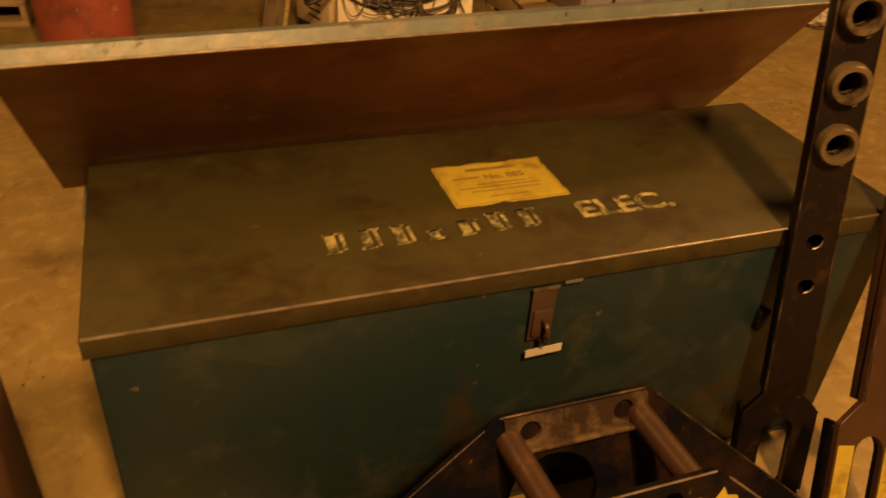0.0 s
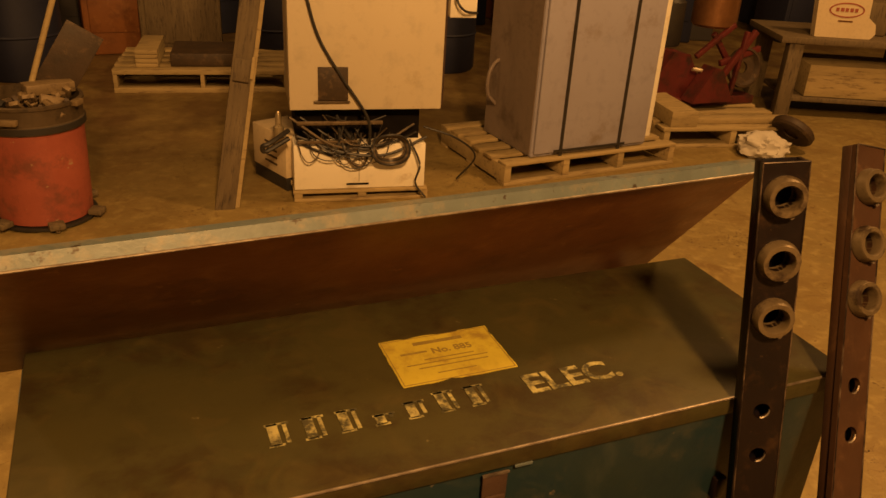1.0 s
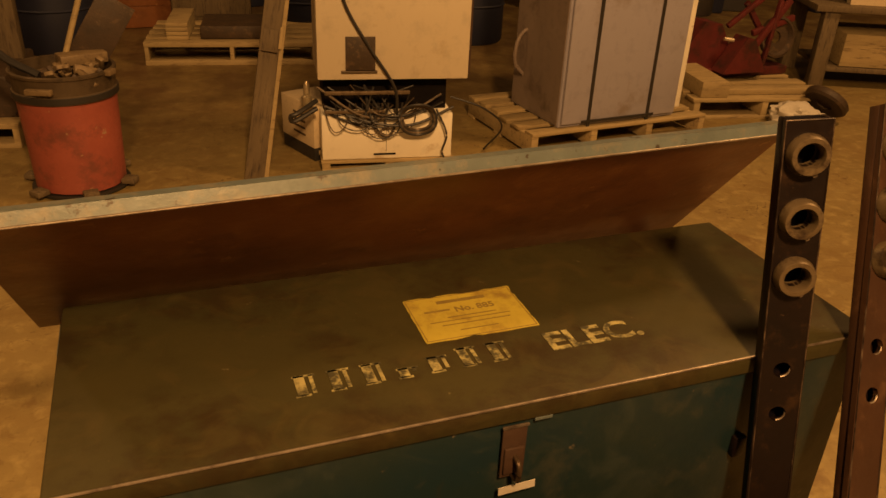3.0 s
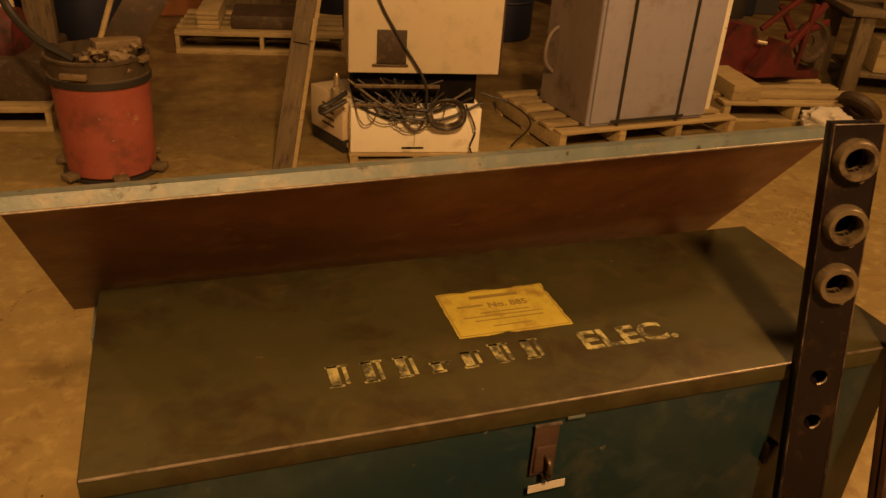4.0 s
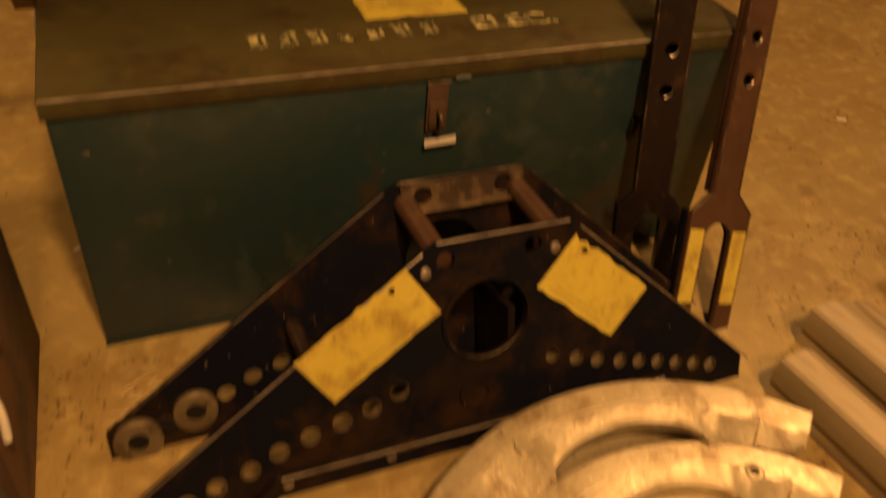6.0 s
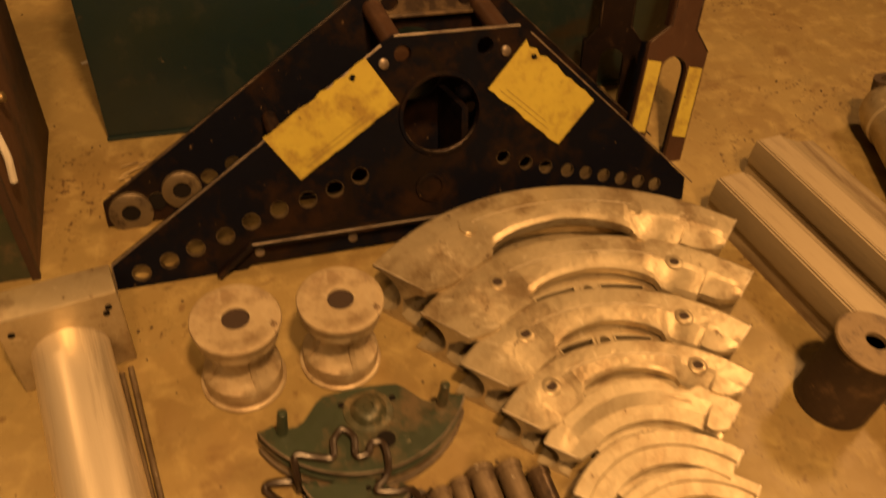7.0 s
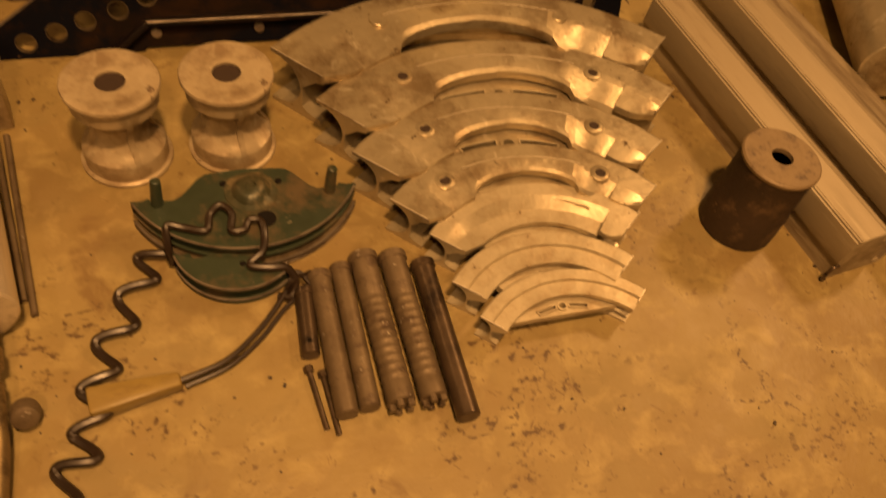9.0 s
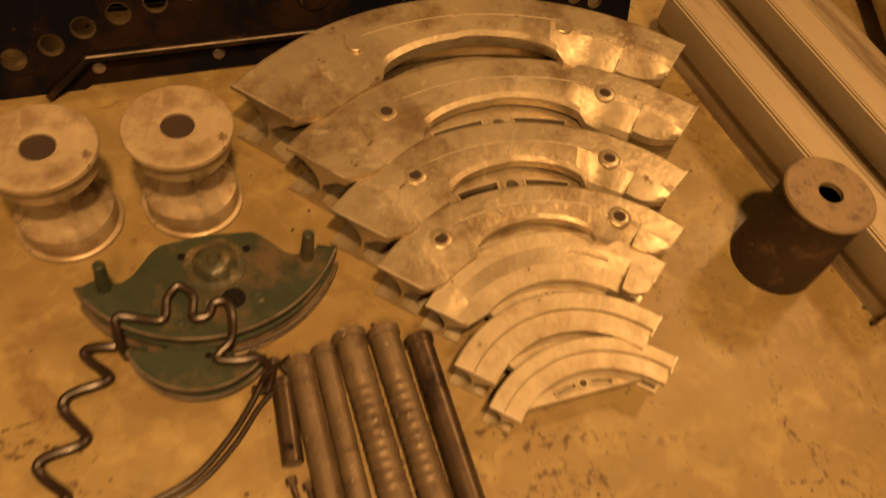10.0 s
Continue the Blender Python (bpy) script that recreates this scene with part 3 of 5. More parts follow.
        part("worn_edge", rod(fresh(), Vector(p) + off, Vector(q) + off, 0.0020, steps=6), M_WORN, bender, "rubbed bare steel edge")
    for x, z, turn_by, length, w in ((0.464, 0.296, -33.5, 0.255, 0.118), (0.925, 0.300, 40.5, 0.225, 0.126)):
        bm = fresh()
        nx = 14
        low = [(-length / 2 + length * i / nx, -w / 2 + 0.004 * noise.noise(Vector((i * 1.7, x * 9, 0)))) for i in range(nx + 1)]
        high = [(-length / 2 + length * i / nx, w / 2 + 0.006 * noise.noise(Vector((i * 2.3, x * 5, 4))) - (0.006 if i in (nx - 3, nx - 5) and x < 0.5 or i in (1, 3) and x > 0.5 else 0)) for i in range(nx, -1, -1)]
        plate(bm, low + high, [], 0.0015, Matrix.Translation((x, -0.0022, z * k)) @ Matrix.Rotation(radians(turn_by), 4, "Y"))
        label = part("warning_label", bm, M_YELLOW, bender, "torn yellow warning label")
        seat = Matrix.Translation((x, -0.0022, z * k)) @ Matrix.Rotation(radians(turn_by), 4, "Y")
        for i in range(2):
            row = -w / 2 + 0.012 + 0.010 * i
            part("print_line", box(fresh(), -length * (0.40 - 0.06 * i), -0.0006, row, length * (0.30 - 0.08 * i), 0.0, row + 0.0016, m=seat), M_PRINT, label)
        at = length * 0.33 * (1 if x < 0.5 else -1)
        nick = [(at + 0.011 * math.cos(a) * (0.7 + 0.5 * noise.noise(Vector((a * 2, x, 1)))), w / 2 - 0.016 + 0.007 * math.sin(a) * (0.8 + 0.6 * noise.noise(Vector((a * 3, x, 7))))) for a in [2 * math.pi * i / 14 for i in range(14)]]
        part("torn_mark", plate(fresh(), nick, [], 0.0006, seat @ Matrix.Translation((0, -0.0007, 0))), M_NAVY, label)
    for x, z in ((0.575, 0.395), (0.835, 0.398), (0.290, 0.038), (0.490, 0.038)):
        part("bolt", lathe(fresh(), [(0.0105, 0.0), (0.0105, 0.005), (0.007, 0.007)], 12, Matrix.Translation((x, 0, z * k)) @ Matrix.Rotation(radians(90), 4, "X")), M_EDGE, bender)
    return bender


pipe_bender()


def bender_bar(foot, head, fork, label, drop=0.0, yaw=0.0, steel=M_STEELBROWN):
    """A long steel bar with three ring bushings above and a slotted fork below."""
    foot, head = Vector(foot), Vector(head)
    up = (head - foot).normalized()
    side = Vector((math.cos(radians(yaw)), -math.sin(radians(yaw)), 0))
    side = (side - side.dot(up) * up).normalized()
    m = Matrix((side, up.cross(side), up)).transposed().to_4x4()
    m.translation = foot
    length = (head - foot).length
    bar = thing("bender_bar", label, "steel bar", m, "bender bars")
    h, w = (0.039, 0.076) if fork < 0.25 else (0.036, 0.086)
    opening = 0.031 if fork < 0.25 else 0.037
    neck = fork + 0.045
    outline = [(-w, 0), (w, 0), (w, fork), (h + 0.004, neck), (h, length), (-h, length), (-h - 0.004, neck), (-w, fork)]
    mid, half = fork * 0.46, fork * 0.34
    rings = (0.058 + drop, 0.171 + drop, 0.278 + drop)
    bores = (0.470, 0.565)
    holes = [slot(0, mid, half, opening)] + [circle(0, length - d, 0.016) for d in bores] + [circle(0, length - d, 0.0215) for d in rings]
    part("front_plate", plate(fresh(), outline, holes, 0.012), steel, bar, "oily dark brown front plate")
    for s in (-1, 1):
        part("side_flange", box(fresh(), s * h - (0.009 if s > 0 else 0), 0.0125, neck, s * h + (0.009 if s < 0 else 0), 0.037, length, 0.002), steel, bar)
        part("fork_flange", box(fresh(), s * w - (0.010 if s > 0 else 0), 0.0125, 0.004, s * w + (0.010 if s < 0 else 0), 0.042, fork, 0.002), M_NAVY, bar)
    part("slot_lining", plate(fresh(), slot(0, mid, half, opening + 0.005), [slot(0, mid, half, opening)], 0.010, Matrix.Translation((0, 0.0125, 0))), M_NAVY, bar)
    for d in rings:
        ring = part("bushing", lathe(fresh(), [(0.0215, -0.02), (0.030, -0.02), (0.036, 0), (0.0365, 0.005), (0.0340, 0.009), (0.0335, 0.019), (0.0315, 0.022), (0.0240, 0.022), (0.0215, 0.018)], 28, Matrix.Translation((0, 0, length - d)) @ Matrix.Rotation(radians(90), 4, "X"), True), M_RING, bar, "greasy grey ring bushing")
        part("setscrew", lathe(fresh(), [(0.005, 0), (0.005, 0.005)], 10, Matrix.Translation((0.012, -0.008, length - d - 0.033)) @ Matrix.Rotation(radians(90), 4, "X")), M_EDGE, ring)
    part("back_plate", box(fresh(), -h + 0.0095, 0.031, neck + 0.01, h - 0.0095, 0.035, length, 0.001), M_NAVY, bar)
    for d in bores:
        # lower right arc paints the light on each bore's bare steel edge
        part("bright_bore", sweep(fresh(), [Vector((0.016 * math.cos(a), 0.004, length - d + 0.016 * math.sin(a))) for a in [radians(-95 + 9 * i) for i in range(12)]], 0.0024, 6), M_EDGE, bar, "bright arc for the light caught on a bare bore")
    for s in (-1, 1):
        if fork > 0.25:
            part("warning_label", box(fresh(), s * (opening + w) / 2 - 0.020, -0.0016, fork * 0.27, s * (opening + w) / 2 + 0.020, -0.0004, fork * 0.86), M_YELLOW, bar, "scuffed yellow warning label")
        part("worn_edge", rod(fresh(), (s * h, -0.0005, neck), (s * h, -0.0005, length), 0.0015, steps=6), M_WORN, bar)
        part("worn_edge", rod(fresh(), (s * w, -0.0005, fork), (s * (h + 0.004), -0.0005, neck), 0.0015, steps=6), M_WORN, bar)
    part("worn_edge", rod(fresh(), (-h, -0.0005, length), (h, -0.0005, length), 0.0015, steps=6), M_WORN, bar)
    return bar


bender_bar((1.288, -0.135, 0.0), (1.226, 0.012, 1.072), 0.215, "dark brown steel bar with ring bushings standing against the chest", yaw=22)
bender_bar((1.322, -0.350, 0.0), (1.582, 0.145, 1.030), 0.300, "dark brown steel bar with a yellow-labelled fork, leaning", 0.022, steel=M_BARBROWN)


def bending_shoe(at, outer, width, first, last, height, form, bosses, label):
    """A cast arc with a pipe groove on its outer side, lying flat. Its top is level along the outer side and falls
    towards the inner side; the full form has a raised pad over a deep recess and steps up to a lug at each end."""
    shoe = thing("bending_shoe", label, "bending shoe", Matrix.Translation((*at, 0)), "bending shoes in order of size")
    depth = width * 0.56
    steps = 48
    notch = 0.115
    metal = M_ALU if form == "full" else M_ALUWORN

    def fall(share):
        near = min(share, 1 - share)
        if form == "full":
            if share < 0.5:
                return 0.06 * near / notch if near < notch else 0.035 + 0.075 * max(0.0, 1 - (near - notch) / 0.15)
            return 0.12 + 0.04 * (1 - near / notch) if near < notch else 0.035 + 0.32 * max(0.0, 1 - (near - notch) / 0.15)
        if form == "bevelled":
            return 0.03 if share > 1 - notch else 0.24 * min(1.0, share / 0.25)
        return 0.0

    def reach(share):
        """How far in the top goes, as a share of the width."""
        near = min(share, 1 - share)
        if form == "full":
            deep = 1.0 + 0.22 * min(1.0, near / 0.07) if share < 0.5 else 1.0 if near < notch else 1.0 + 0.19 * min(1.0, (near - notch) / 0.10)
            if abs(share - 0.5) < 0.25:
                deep = (1.22 if share < 0.5 else 1.19) - 0.35 * math.sqrt(1 - ((share - 0.5) / 0.25) ** 2)
        elif form == "bevelled":
            deep = 1.34 - 0.12 * math.sqrt(max(0.0, 1 - ((share - 0.5) / 0.42) ** 2)) - 0.26 * max(0.0, 1 - share / 0.12)
        else:
            deep = 1.14
        if share > 0.91 and form != "plain":
            deep -= 0.30 * ((share - 0.91) / 0.09) ** 2
        return deep

    def section(share):
        near = min(share, 1 - share)
        deep, drop = reach(share), fall(share)
        pad = min(1.0, max(0.0, (near - 0.255) / 0.03)) if form == "full" else 0.25
        knee = 0.40 if share < 0.5 else 0.56

        def top(f):
            if form == "full":
                return height * (1 - drop * max(0.0, f - knee) / (deep - knee))
            low = 1 - drop if form == "bevelled" else 0.925
            begin, end = (0.44, 0.76) if form == "bevelled" else (0.50, 0.545)
            return height * (1 + (low - 1) * min(1.0, max(0.0, (f - begin) / (end - begin))))

        pts = [(0.0, height * 0.985), (-0.012, height * 0.96), (0.0, height * 0.925)]
        for i in range(1, 12):
            a = math.pi * i / 12
            pts.append((depth / width * math.sin(a) ** 0.8, height * (0.5 + 0.425 * math.cos(a))))
        pts += [(0.0, height * 0.075), (0.0, 0.0), (0.96, 0.0), (0.96, height * 0.10), (0.72, height * 0.13), (0.60, height * 0.20), (0.60, height * 0.56), (deep * 0.84, top(deep) - height * 0.20)]
        pts += [(deep * 0.985, top(deep) - height * 0.15), (deep, top(deep) - height * 0.13), (deep, top(deep) + height * 0.026 * pad)]
        if form == "full":
            pts += [(0.90 * deep, top(0.90 * deep) + height * 0.050 * pad), (0.60, top(0.60) + height * 0.056 * pad), (0.484, top(0.484) + height * 0.052 * pad), (0.462, top(0.462)), (0.425, top(0.425))]
        else:
            pts += [(0.80, top(0.80)), (0.76, top(0.76)), (0.62, top(0.62)), (0.545, top(0.545)), (0.50, top(0.50)), (0.44, top(0.44))]
        pts += [(0.33, height * 1.002), (0.04, height)]
        return [(outer - f * width, z) for f, z in pts]

    bm = fresh()
    shares = sorted({i / steps for i in range(steps + 1)} | {notch - 0.0006, notch + 0.0006, 1 - notch - 0.0006, 1 - notch + 0.0006, 0.97, 0.985})
    rows = []
    for share in shares:
        a = radians(first + (last - first) * share)
        rows.append([bm.verts.new((r * math.cos(a), r * math.sin(a), z)) for r, z in section(share)])
    n = len(rows[0])
    for p, q in zip(rows, rows[1:]):
        for i in range(n):
            j = (i + 1) % n
            bm.faces.new((p[i], p[j], q[j], q[i]))
    bm.faces.new(rows[0])
    bm.faces.new(rows[-1][::-1])
    for v in bm.verts:
        v.co += 0.0004 * noise.noise_vector(v.co * 30 + Vector((outer * 50, 0, 0)))
    part("casting", bm, metal, shoe, angle=11 if form == "full" else 20)

    def at_share(share, f):
        a = radians(first + (last - first) * share)
        r = outer - f * width
        return (r * math.cos(a), r * math.sin(a))

    # inner web with two slots and a pivot hole
    inner = reach(0.5)
    far = inner + (0.62 if form == "full" else 0.50)
    lead = 0.62
    outline = [at_share(0.16 + 0.68 * i / 28, lead) for i in range(29)]
    if outer < 0.21:
        outline += [at_share(0.90, 1.05), at_share(0.10, 1.05)]
    else:
        outline += [at_share(0.82 - 0.64 * i / 28, far) for i in range(29)]
    near_f, far_f = inner + 0.22, inner + (0.46 if form == "full" else 0.42)
    holes = []
    for s0, s1 in ((0.30, 0.455), (0.545, 0.70)):
        holes.append([at_share(s0 + (s1 - s0) * i / 10, near_f) for i in range(11)] + [at_share(s1 - (s1 - s0) * (0.04 + 0.92 * i / 10), far_f) for i in range(11)])
    cx, cy = at_share(0.5, (near_f + far_f) / 2)
    pivot = 0.0105 if form == "full" else 0.0058
    holes.append(circle(cx, cy, pivot, 16))
    level = height * (0.40 if outer > 0.55 else 0.76 if form == "full" else 0.56 if form == "bevelled" else 0.70)
    flat = Matrix.Translation((0, 0, level)) @ Matrix.Rotation(radians(-90), 4, "X")
    web = part("web", plate(fresh(), outline, holes, height * 0.14, flat), metal, shoe, "cast web with two pockets and a hole")
    if form != "full":
        part("pocket_floor", plate(fresh(), outline, [circle(cx, cy, pivot, 16)], height * 0.04, flat @ Matrix.Translation((0, height * 0.16, 0))), metal, web)
    for loop in holes[:2]:
        part("slot_rim", sweep(fresh(), [Vector((x, y, level + 0.0006)) for x, y in loop + loop[:1]], 0.0022, 6), M_ALUWORN, web)
    part("hole_ring", lathe(fresh(), [(pivot, -0.001), (pivot * 1.7, -0.001), (pivot * 1.6, 0.003), (pivot, 0.003)], 18, Matrix.Translation((cx, cy, level)), True), metal, web)
    # thin bright rods paint highlights on rubbed arrises, at the ends and along the pad
    for share in (0.0, 1.0):
        line = [Vector((*at_share(share, f), height * (1.0 - fall(share) * max(0.0, f - 0.40) / 0.6) - 0.0006)) for f in (0.0, 0.2, 0.4, 0.7, 0.97 if share == 0 else 0.72)]
        part("rubbed_edge", sweep(fresh(), line, 0.0013, 6), M_ALUPOL, shoe, "bright line for the glint on a rubbed edge")
    if form == "full":
        line = [Vector((*at_share(0.27 + 0.46 * i / 30, 0.474), height * 1.050)) for i in range(31)]
        part("rubbed_edge", sweep(fresh(), line, 0.0010, 6), M_ALUPOL, shoe, "bright line for the glint on the rubbed pad edge")
    for share in bosses:
        x, y = at_share(share, 0.52)
        pos = Matrix.Translation((x, y, height * (1 - (fall(share) * 0.14 if share < 0.5 else 0.0))))
        if outer > 0.55:
            part("boss", lathe(fresh(), [(0.0205, -0.008), (0.0195, 0.0035), (0.0180, 0.0050), (0.0010, 0.0050)], 24, pos), metal, shoe, "blind cast boss")
            continue
        boss = part("boss", lathe(fresh(), [(0.0095, -0.010), (0.021, -0.010), (0.0190, 0.0004), (0.0165, 0.0018), (0.0105, 0.0018), (0.0095, 0.000)], 24, pos, True), metal, shoe, "ring boss round a hole")
        # disc over the casting whose dark colour paints the depth of the hole
        part("hole", lathe(fresh(), [(0.0094, -0.008), (0.0094, 0.0006)], 18, pos), M_BORE, boss, "solid dark fill for the shaded bore")
    return shoe


SHOES = [
    ((0.882, -1.073), 0.570, 0.122, 132.0, 41.4, 0.130, "full", (0.254, 0.738), "largest cast aluminium bending shoe, lying flat on the floor"),
    ((0.892, -1.138), 0.491, 0.110, 132.3, 39.0, 0.113, "full", (0.222, 0.788), "large cast aluminium bending shoe with two bosses, lying flat"),
    ((0.877, -1.168), 0.386, 0.098, 135.3, 34.7, 0.100, "full", (0.219, 0.803), "cast aluminium bending shoe with two bored bosses, lying flat"),
    ((0.877, -1.233), 0.327, 0.078, 134.7, 35.5, 0.088, "full", (0.189, 0.812), "medium cast aluminium bending shoe with two bosses, lying flat"),
    ((0.888, -1.245), 0.256, 0.064, 137.4, 37.1, 0.072, "bevelled", (), "small bright cast aluminium bending shoe, lying flat"),
    ((0.876, -1.311), 0.216, 0.056, 139.0, 39.2, 0.068, "plain", (), "small bright worn cast aluminium bending shoe, lying flat"),
    ((0.891, -1.375), 0.203, 0.043, 137.2, 42.3, 0.060, "plain", (), "smallest cast aluminium bending shoe, lying flat on the floor"),
]
for row in SHOES:
    bending_shoe(*row)


def pipe_roller(x, y, turn):
    roller = thing("pipe_roller", "grey cast aluminium pipe roller standing on the floor", "pipe roller", Matrix.Translation((x, y, 0)) @ Matrix.Rotation(radians(turn), 4, "Z"), "pipe rollers")
    bm = lathe(fresh(), [(0.024, 0), (0.075, 0), (0.0780, 0.0015), (0.0780, 0.0075), (0.0765, 0.0090), (0.0715, 0.0100), (0.0710, 0.040), (0.0700, 0.0435), (0.0600, 0.0540), (0.0500, 0.0655), (0.0455, 0.0760), (0.0445, 0.0900), (0.0455, 0.1040), (0.0500, 0.1150),
                         (0.0600, 0.1260), (0.0690, 0.1350), (0.0712, 0.1390), (0.0718, 0.1690), (0.0765, 0.1702), (0.0782, 0.1716), (0.0785, 0.1770), (0.0770, 0.1795), (0.0745, 0.1803), (0.062, 0.1806), (0.059, 0.1796), (0.040, 0.1790), (0.031, 0.1796), (0.024, 0.1780)], 48, closed=True)
    for v in bm.verts:
        # the throat is cast a little square between its four ribs
        r = math.hypot(v.co.x, v.co.y)
        if 0.045 < v.co.z < 0.137 and r > 0.03:
            a = math.atan2(v.co.y, v.co.x)
            pull = 1 - 0.17 * (0.5 - 0.5 * math.cos(4 * a))
            v.co.x, v.co.y = v.co.x * pull, v.co.y * pull
        v.co += 0.0005 * noise.noise_vector(v.co * 45 + Vector((x * 90, 0, 0)))
    part("casting", bm, M_ROLLER, roller)
    for a in range(0, 360, 90):
        bm = fresh()
        plate(bm, [(0.030, 0.030), (0.0700, 0.030), (0.0706, 0.0440), (0.0635, 0.0540), (0.0555, 0.0660), (0.0515, 0.0760), (0.0505, 0.0900), (0.0515, 0.1040), (0.0575, 0.1160), (0.0660, 0.1280), (0.0700, 0.1400), (0.030, 0.1400)], [], 0.010, Matrix.Rotation(radians(a), 4, "Z") @ Matrix.Translation((0, -0.005, 0)))
        part("rib", bm, M_ROLLER, roller)
    # solid core just below the rim, coloured as the bore's shade
    part("bore", lathe(fresh(), [(0.0238, 0.01), (0.0238, 0.1745)], 24), M_BORE, roller, "solid dark fill for the shaded bore")
    return roller


pipe_roller(0.227, -0.764, -72)
pipe_roller(0.411, -0.762, -78)


def segment(bm, centre, r0, outer, a0, a1, z0, z1, groove):
    """A disc segment cut by its chord, with a groove round the rim."""
    steps = 36
    arc = [radians(a0 + (a1 - a0) * i / steps) for i in range(steps + 1)]
    levels = [(outer, z1), (outer, z1 - 0.007), (outer - groove, z1 - 0.011), (outer - groove, z0 + 0.006), (outer, z0 + 0.004), (outer, z0)]
    rows = [[bm.verts.new((centre[0] + r * math.cos(a), centre[1] + r * math.sin(a), z)) for a in arc] for r, z in levels]
    for p, q in zip(rows, rows[1:]):
        for i in range(steps):
            bm.faces.new((p[i], p[i + 1], q[i + 1], q[i]))
    hump, n = [], 28
    out = Vector((-math.cos((arc[0] + arc[-1]) / 2), -math.sin((arc[0] + arc[-1]) / 2), 0))
    for level in (z1, z0):
        row = []
        for i in range(n + 1):
            s = i / n
            p = Vector((outer * math.cos(arc[0]), outer * math.sin(arc[0]), 0)).lerp(Vector((outer * math.cos(arc[-1]), outer * math.sin(arc[-1]), 0)), s)
            rise = min(1.0, max(0.0, (0.33 - abs(s - 0.5)) / 0.16))
            p = p + out * (r0 * rise * rise * (3 - 2 * rise) - 0.006 * math.sin(math.pi * s * 2) ** 2)
            row.append(bm.verts.new((centre[0] + p.x, centre[1] + p.y, level)) if 0 < i < n else (rows[0 if level == z1 else -1][0 if i == 0 else -1]))
        hump.append(row)
    bm.faces.new(rows[0] + hump[0][-2:0:-1])
    bm.faces.new((rows[-1] + hump[1][-2:0:-1])[::-1])
    for i in range(1, n - 1):
        bm.faces.new((hump[0][i], hump[0][i + 1], hump[1][i + 1], hump[1][i]))
    for end, k in ((0, 1), (-1, n - 1)):
        bm.faces.new([r[end] for r in rows] + [hump[1][k], hump[0][k]])
    return bm


def green_sheave():
    sheave = thing("sheave_block", "oily green grooved half sheave with two upright pins", "sheave")
    part("upper_half", segment(fresh(), (0.420, -0.838), 0.052, 0.207, 204, 332, 0.030, 0.060, 0.030), M_GREEN, sheave, "oily green grooved plate with worn patches")
    part("lower_half", segment(fresh(), (0.391, -1.005), 0.012, 0.106, 191, 316, 0.002, 0.044, 0.026), M_GREEN, sheave)
    part("lower_flange", segment(fresh(), (0.420, -0.842), 0.030, 0.209, 204, 332, 0.0, 0.018, 0.004), M_RING, sheave, "scuffed tan lower flange")
    hub = lathe(fresh(), [(0.046, 0), (0.044, 0.003), (0.033, 0.005), (0.026, 0.014), (0.020, 0.018), (0.010, 0.0185), (0.008, 0.015), (0.003, 0.015)], 28, Matrix.Translation((0.424, -0.928, 0.058)))
    for v in hub.verts:
        v.co += 0.0022 * noise.noise_vector(v.co * 60)
    part("hub", hub, M_HUB, sheave, "worn tan casting hub")
    for centre, r, a0, a1, z in (((0.420, -0.838), 0.2065, 206, 330, 0.0595), ((0.420, -0.842), 0.2085, 206, 330, 0.0175), ((0.391, -1.005), 0.1055, 194, 313, 0.0435), ((0.391, -1.005), 0.1055, 194, 313, 0.013)):
        arc = [radians(a0 + (a1 - a0) * i / 40) for i in range(41)]
        part("worn_rim", sweep(fresh(), [Vector((centre[0] + r * math.cos(a), centre[1] + r * math.sin(a), z)) for a in arc], 0.0022, 6), M_EDGE, sheave, "rubbed bright rim edge")
    for x, y in ((0.272, -0.932), (0.555, -0.945)):
        part("pin", rod(fresh(), (x, y, 0.058), (x + 0.004, y + 0.006, 0.112), 0.0105, 0.0085, 14, 0.002), M_GREEN, sheave, "green painted upright steel pin")
    for x, y, r in ((0.380, -0.905, 0.006), (0.472, -0.912, 0.006), (0.440, -0.990, 0.017), (0.392, -1.062, 0.005)):
        # thin black discs laid on top, painting the dark of the holes
        part("hole", lathe(fresh(), [(r, 0), (r, 0.0012)], 14, Matrix.Translation((x, y, 0.0597 if y > -1.0 else 0.0437))), M_DARK, sheave)
    return sheave


green_sheave()


def coil_points(line, radius, turns, lift):
    """A flattened coil round a line on the floor."""
    path = smooth_path(line, 10)
    out = []
    n = len(path)
    fine = 6
    for i in range((n - 1) * fine + 1):
        s = i / ((n - 1) * fine)
        k = min(int(s * (n - 1)), n - 2)
        f = s * (n - 1) - k
        p = path[k].lerp(path[k + 1], f)
        way = (path[k + 1] - path[k]).normalized()
        side = Vector((-way.y, way.x, 0))
        a = 2 * math.pi * turns * s
        out.append(p + side * radius * math.cos(a) + Vector((0, 0, lift + 0.22 * radius * (1 + math.sin(a)))))
    return out


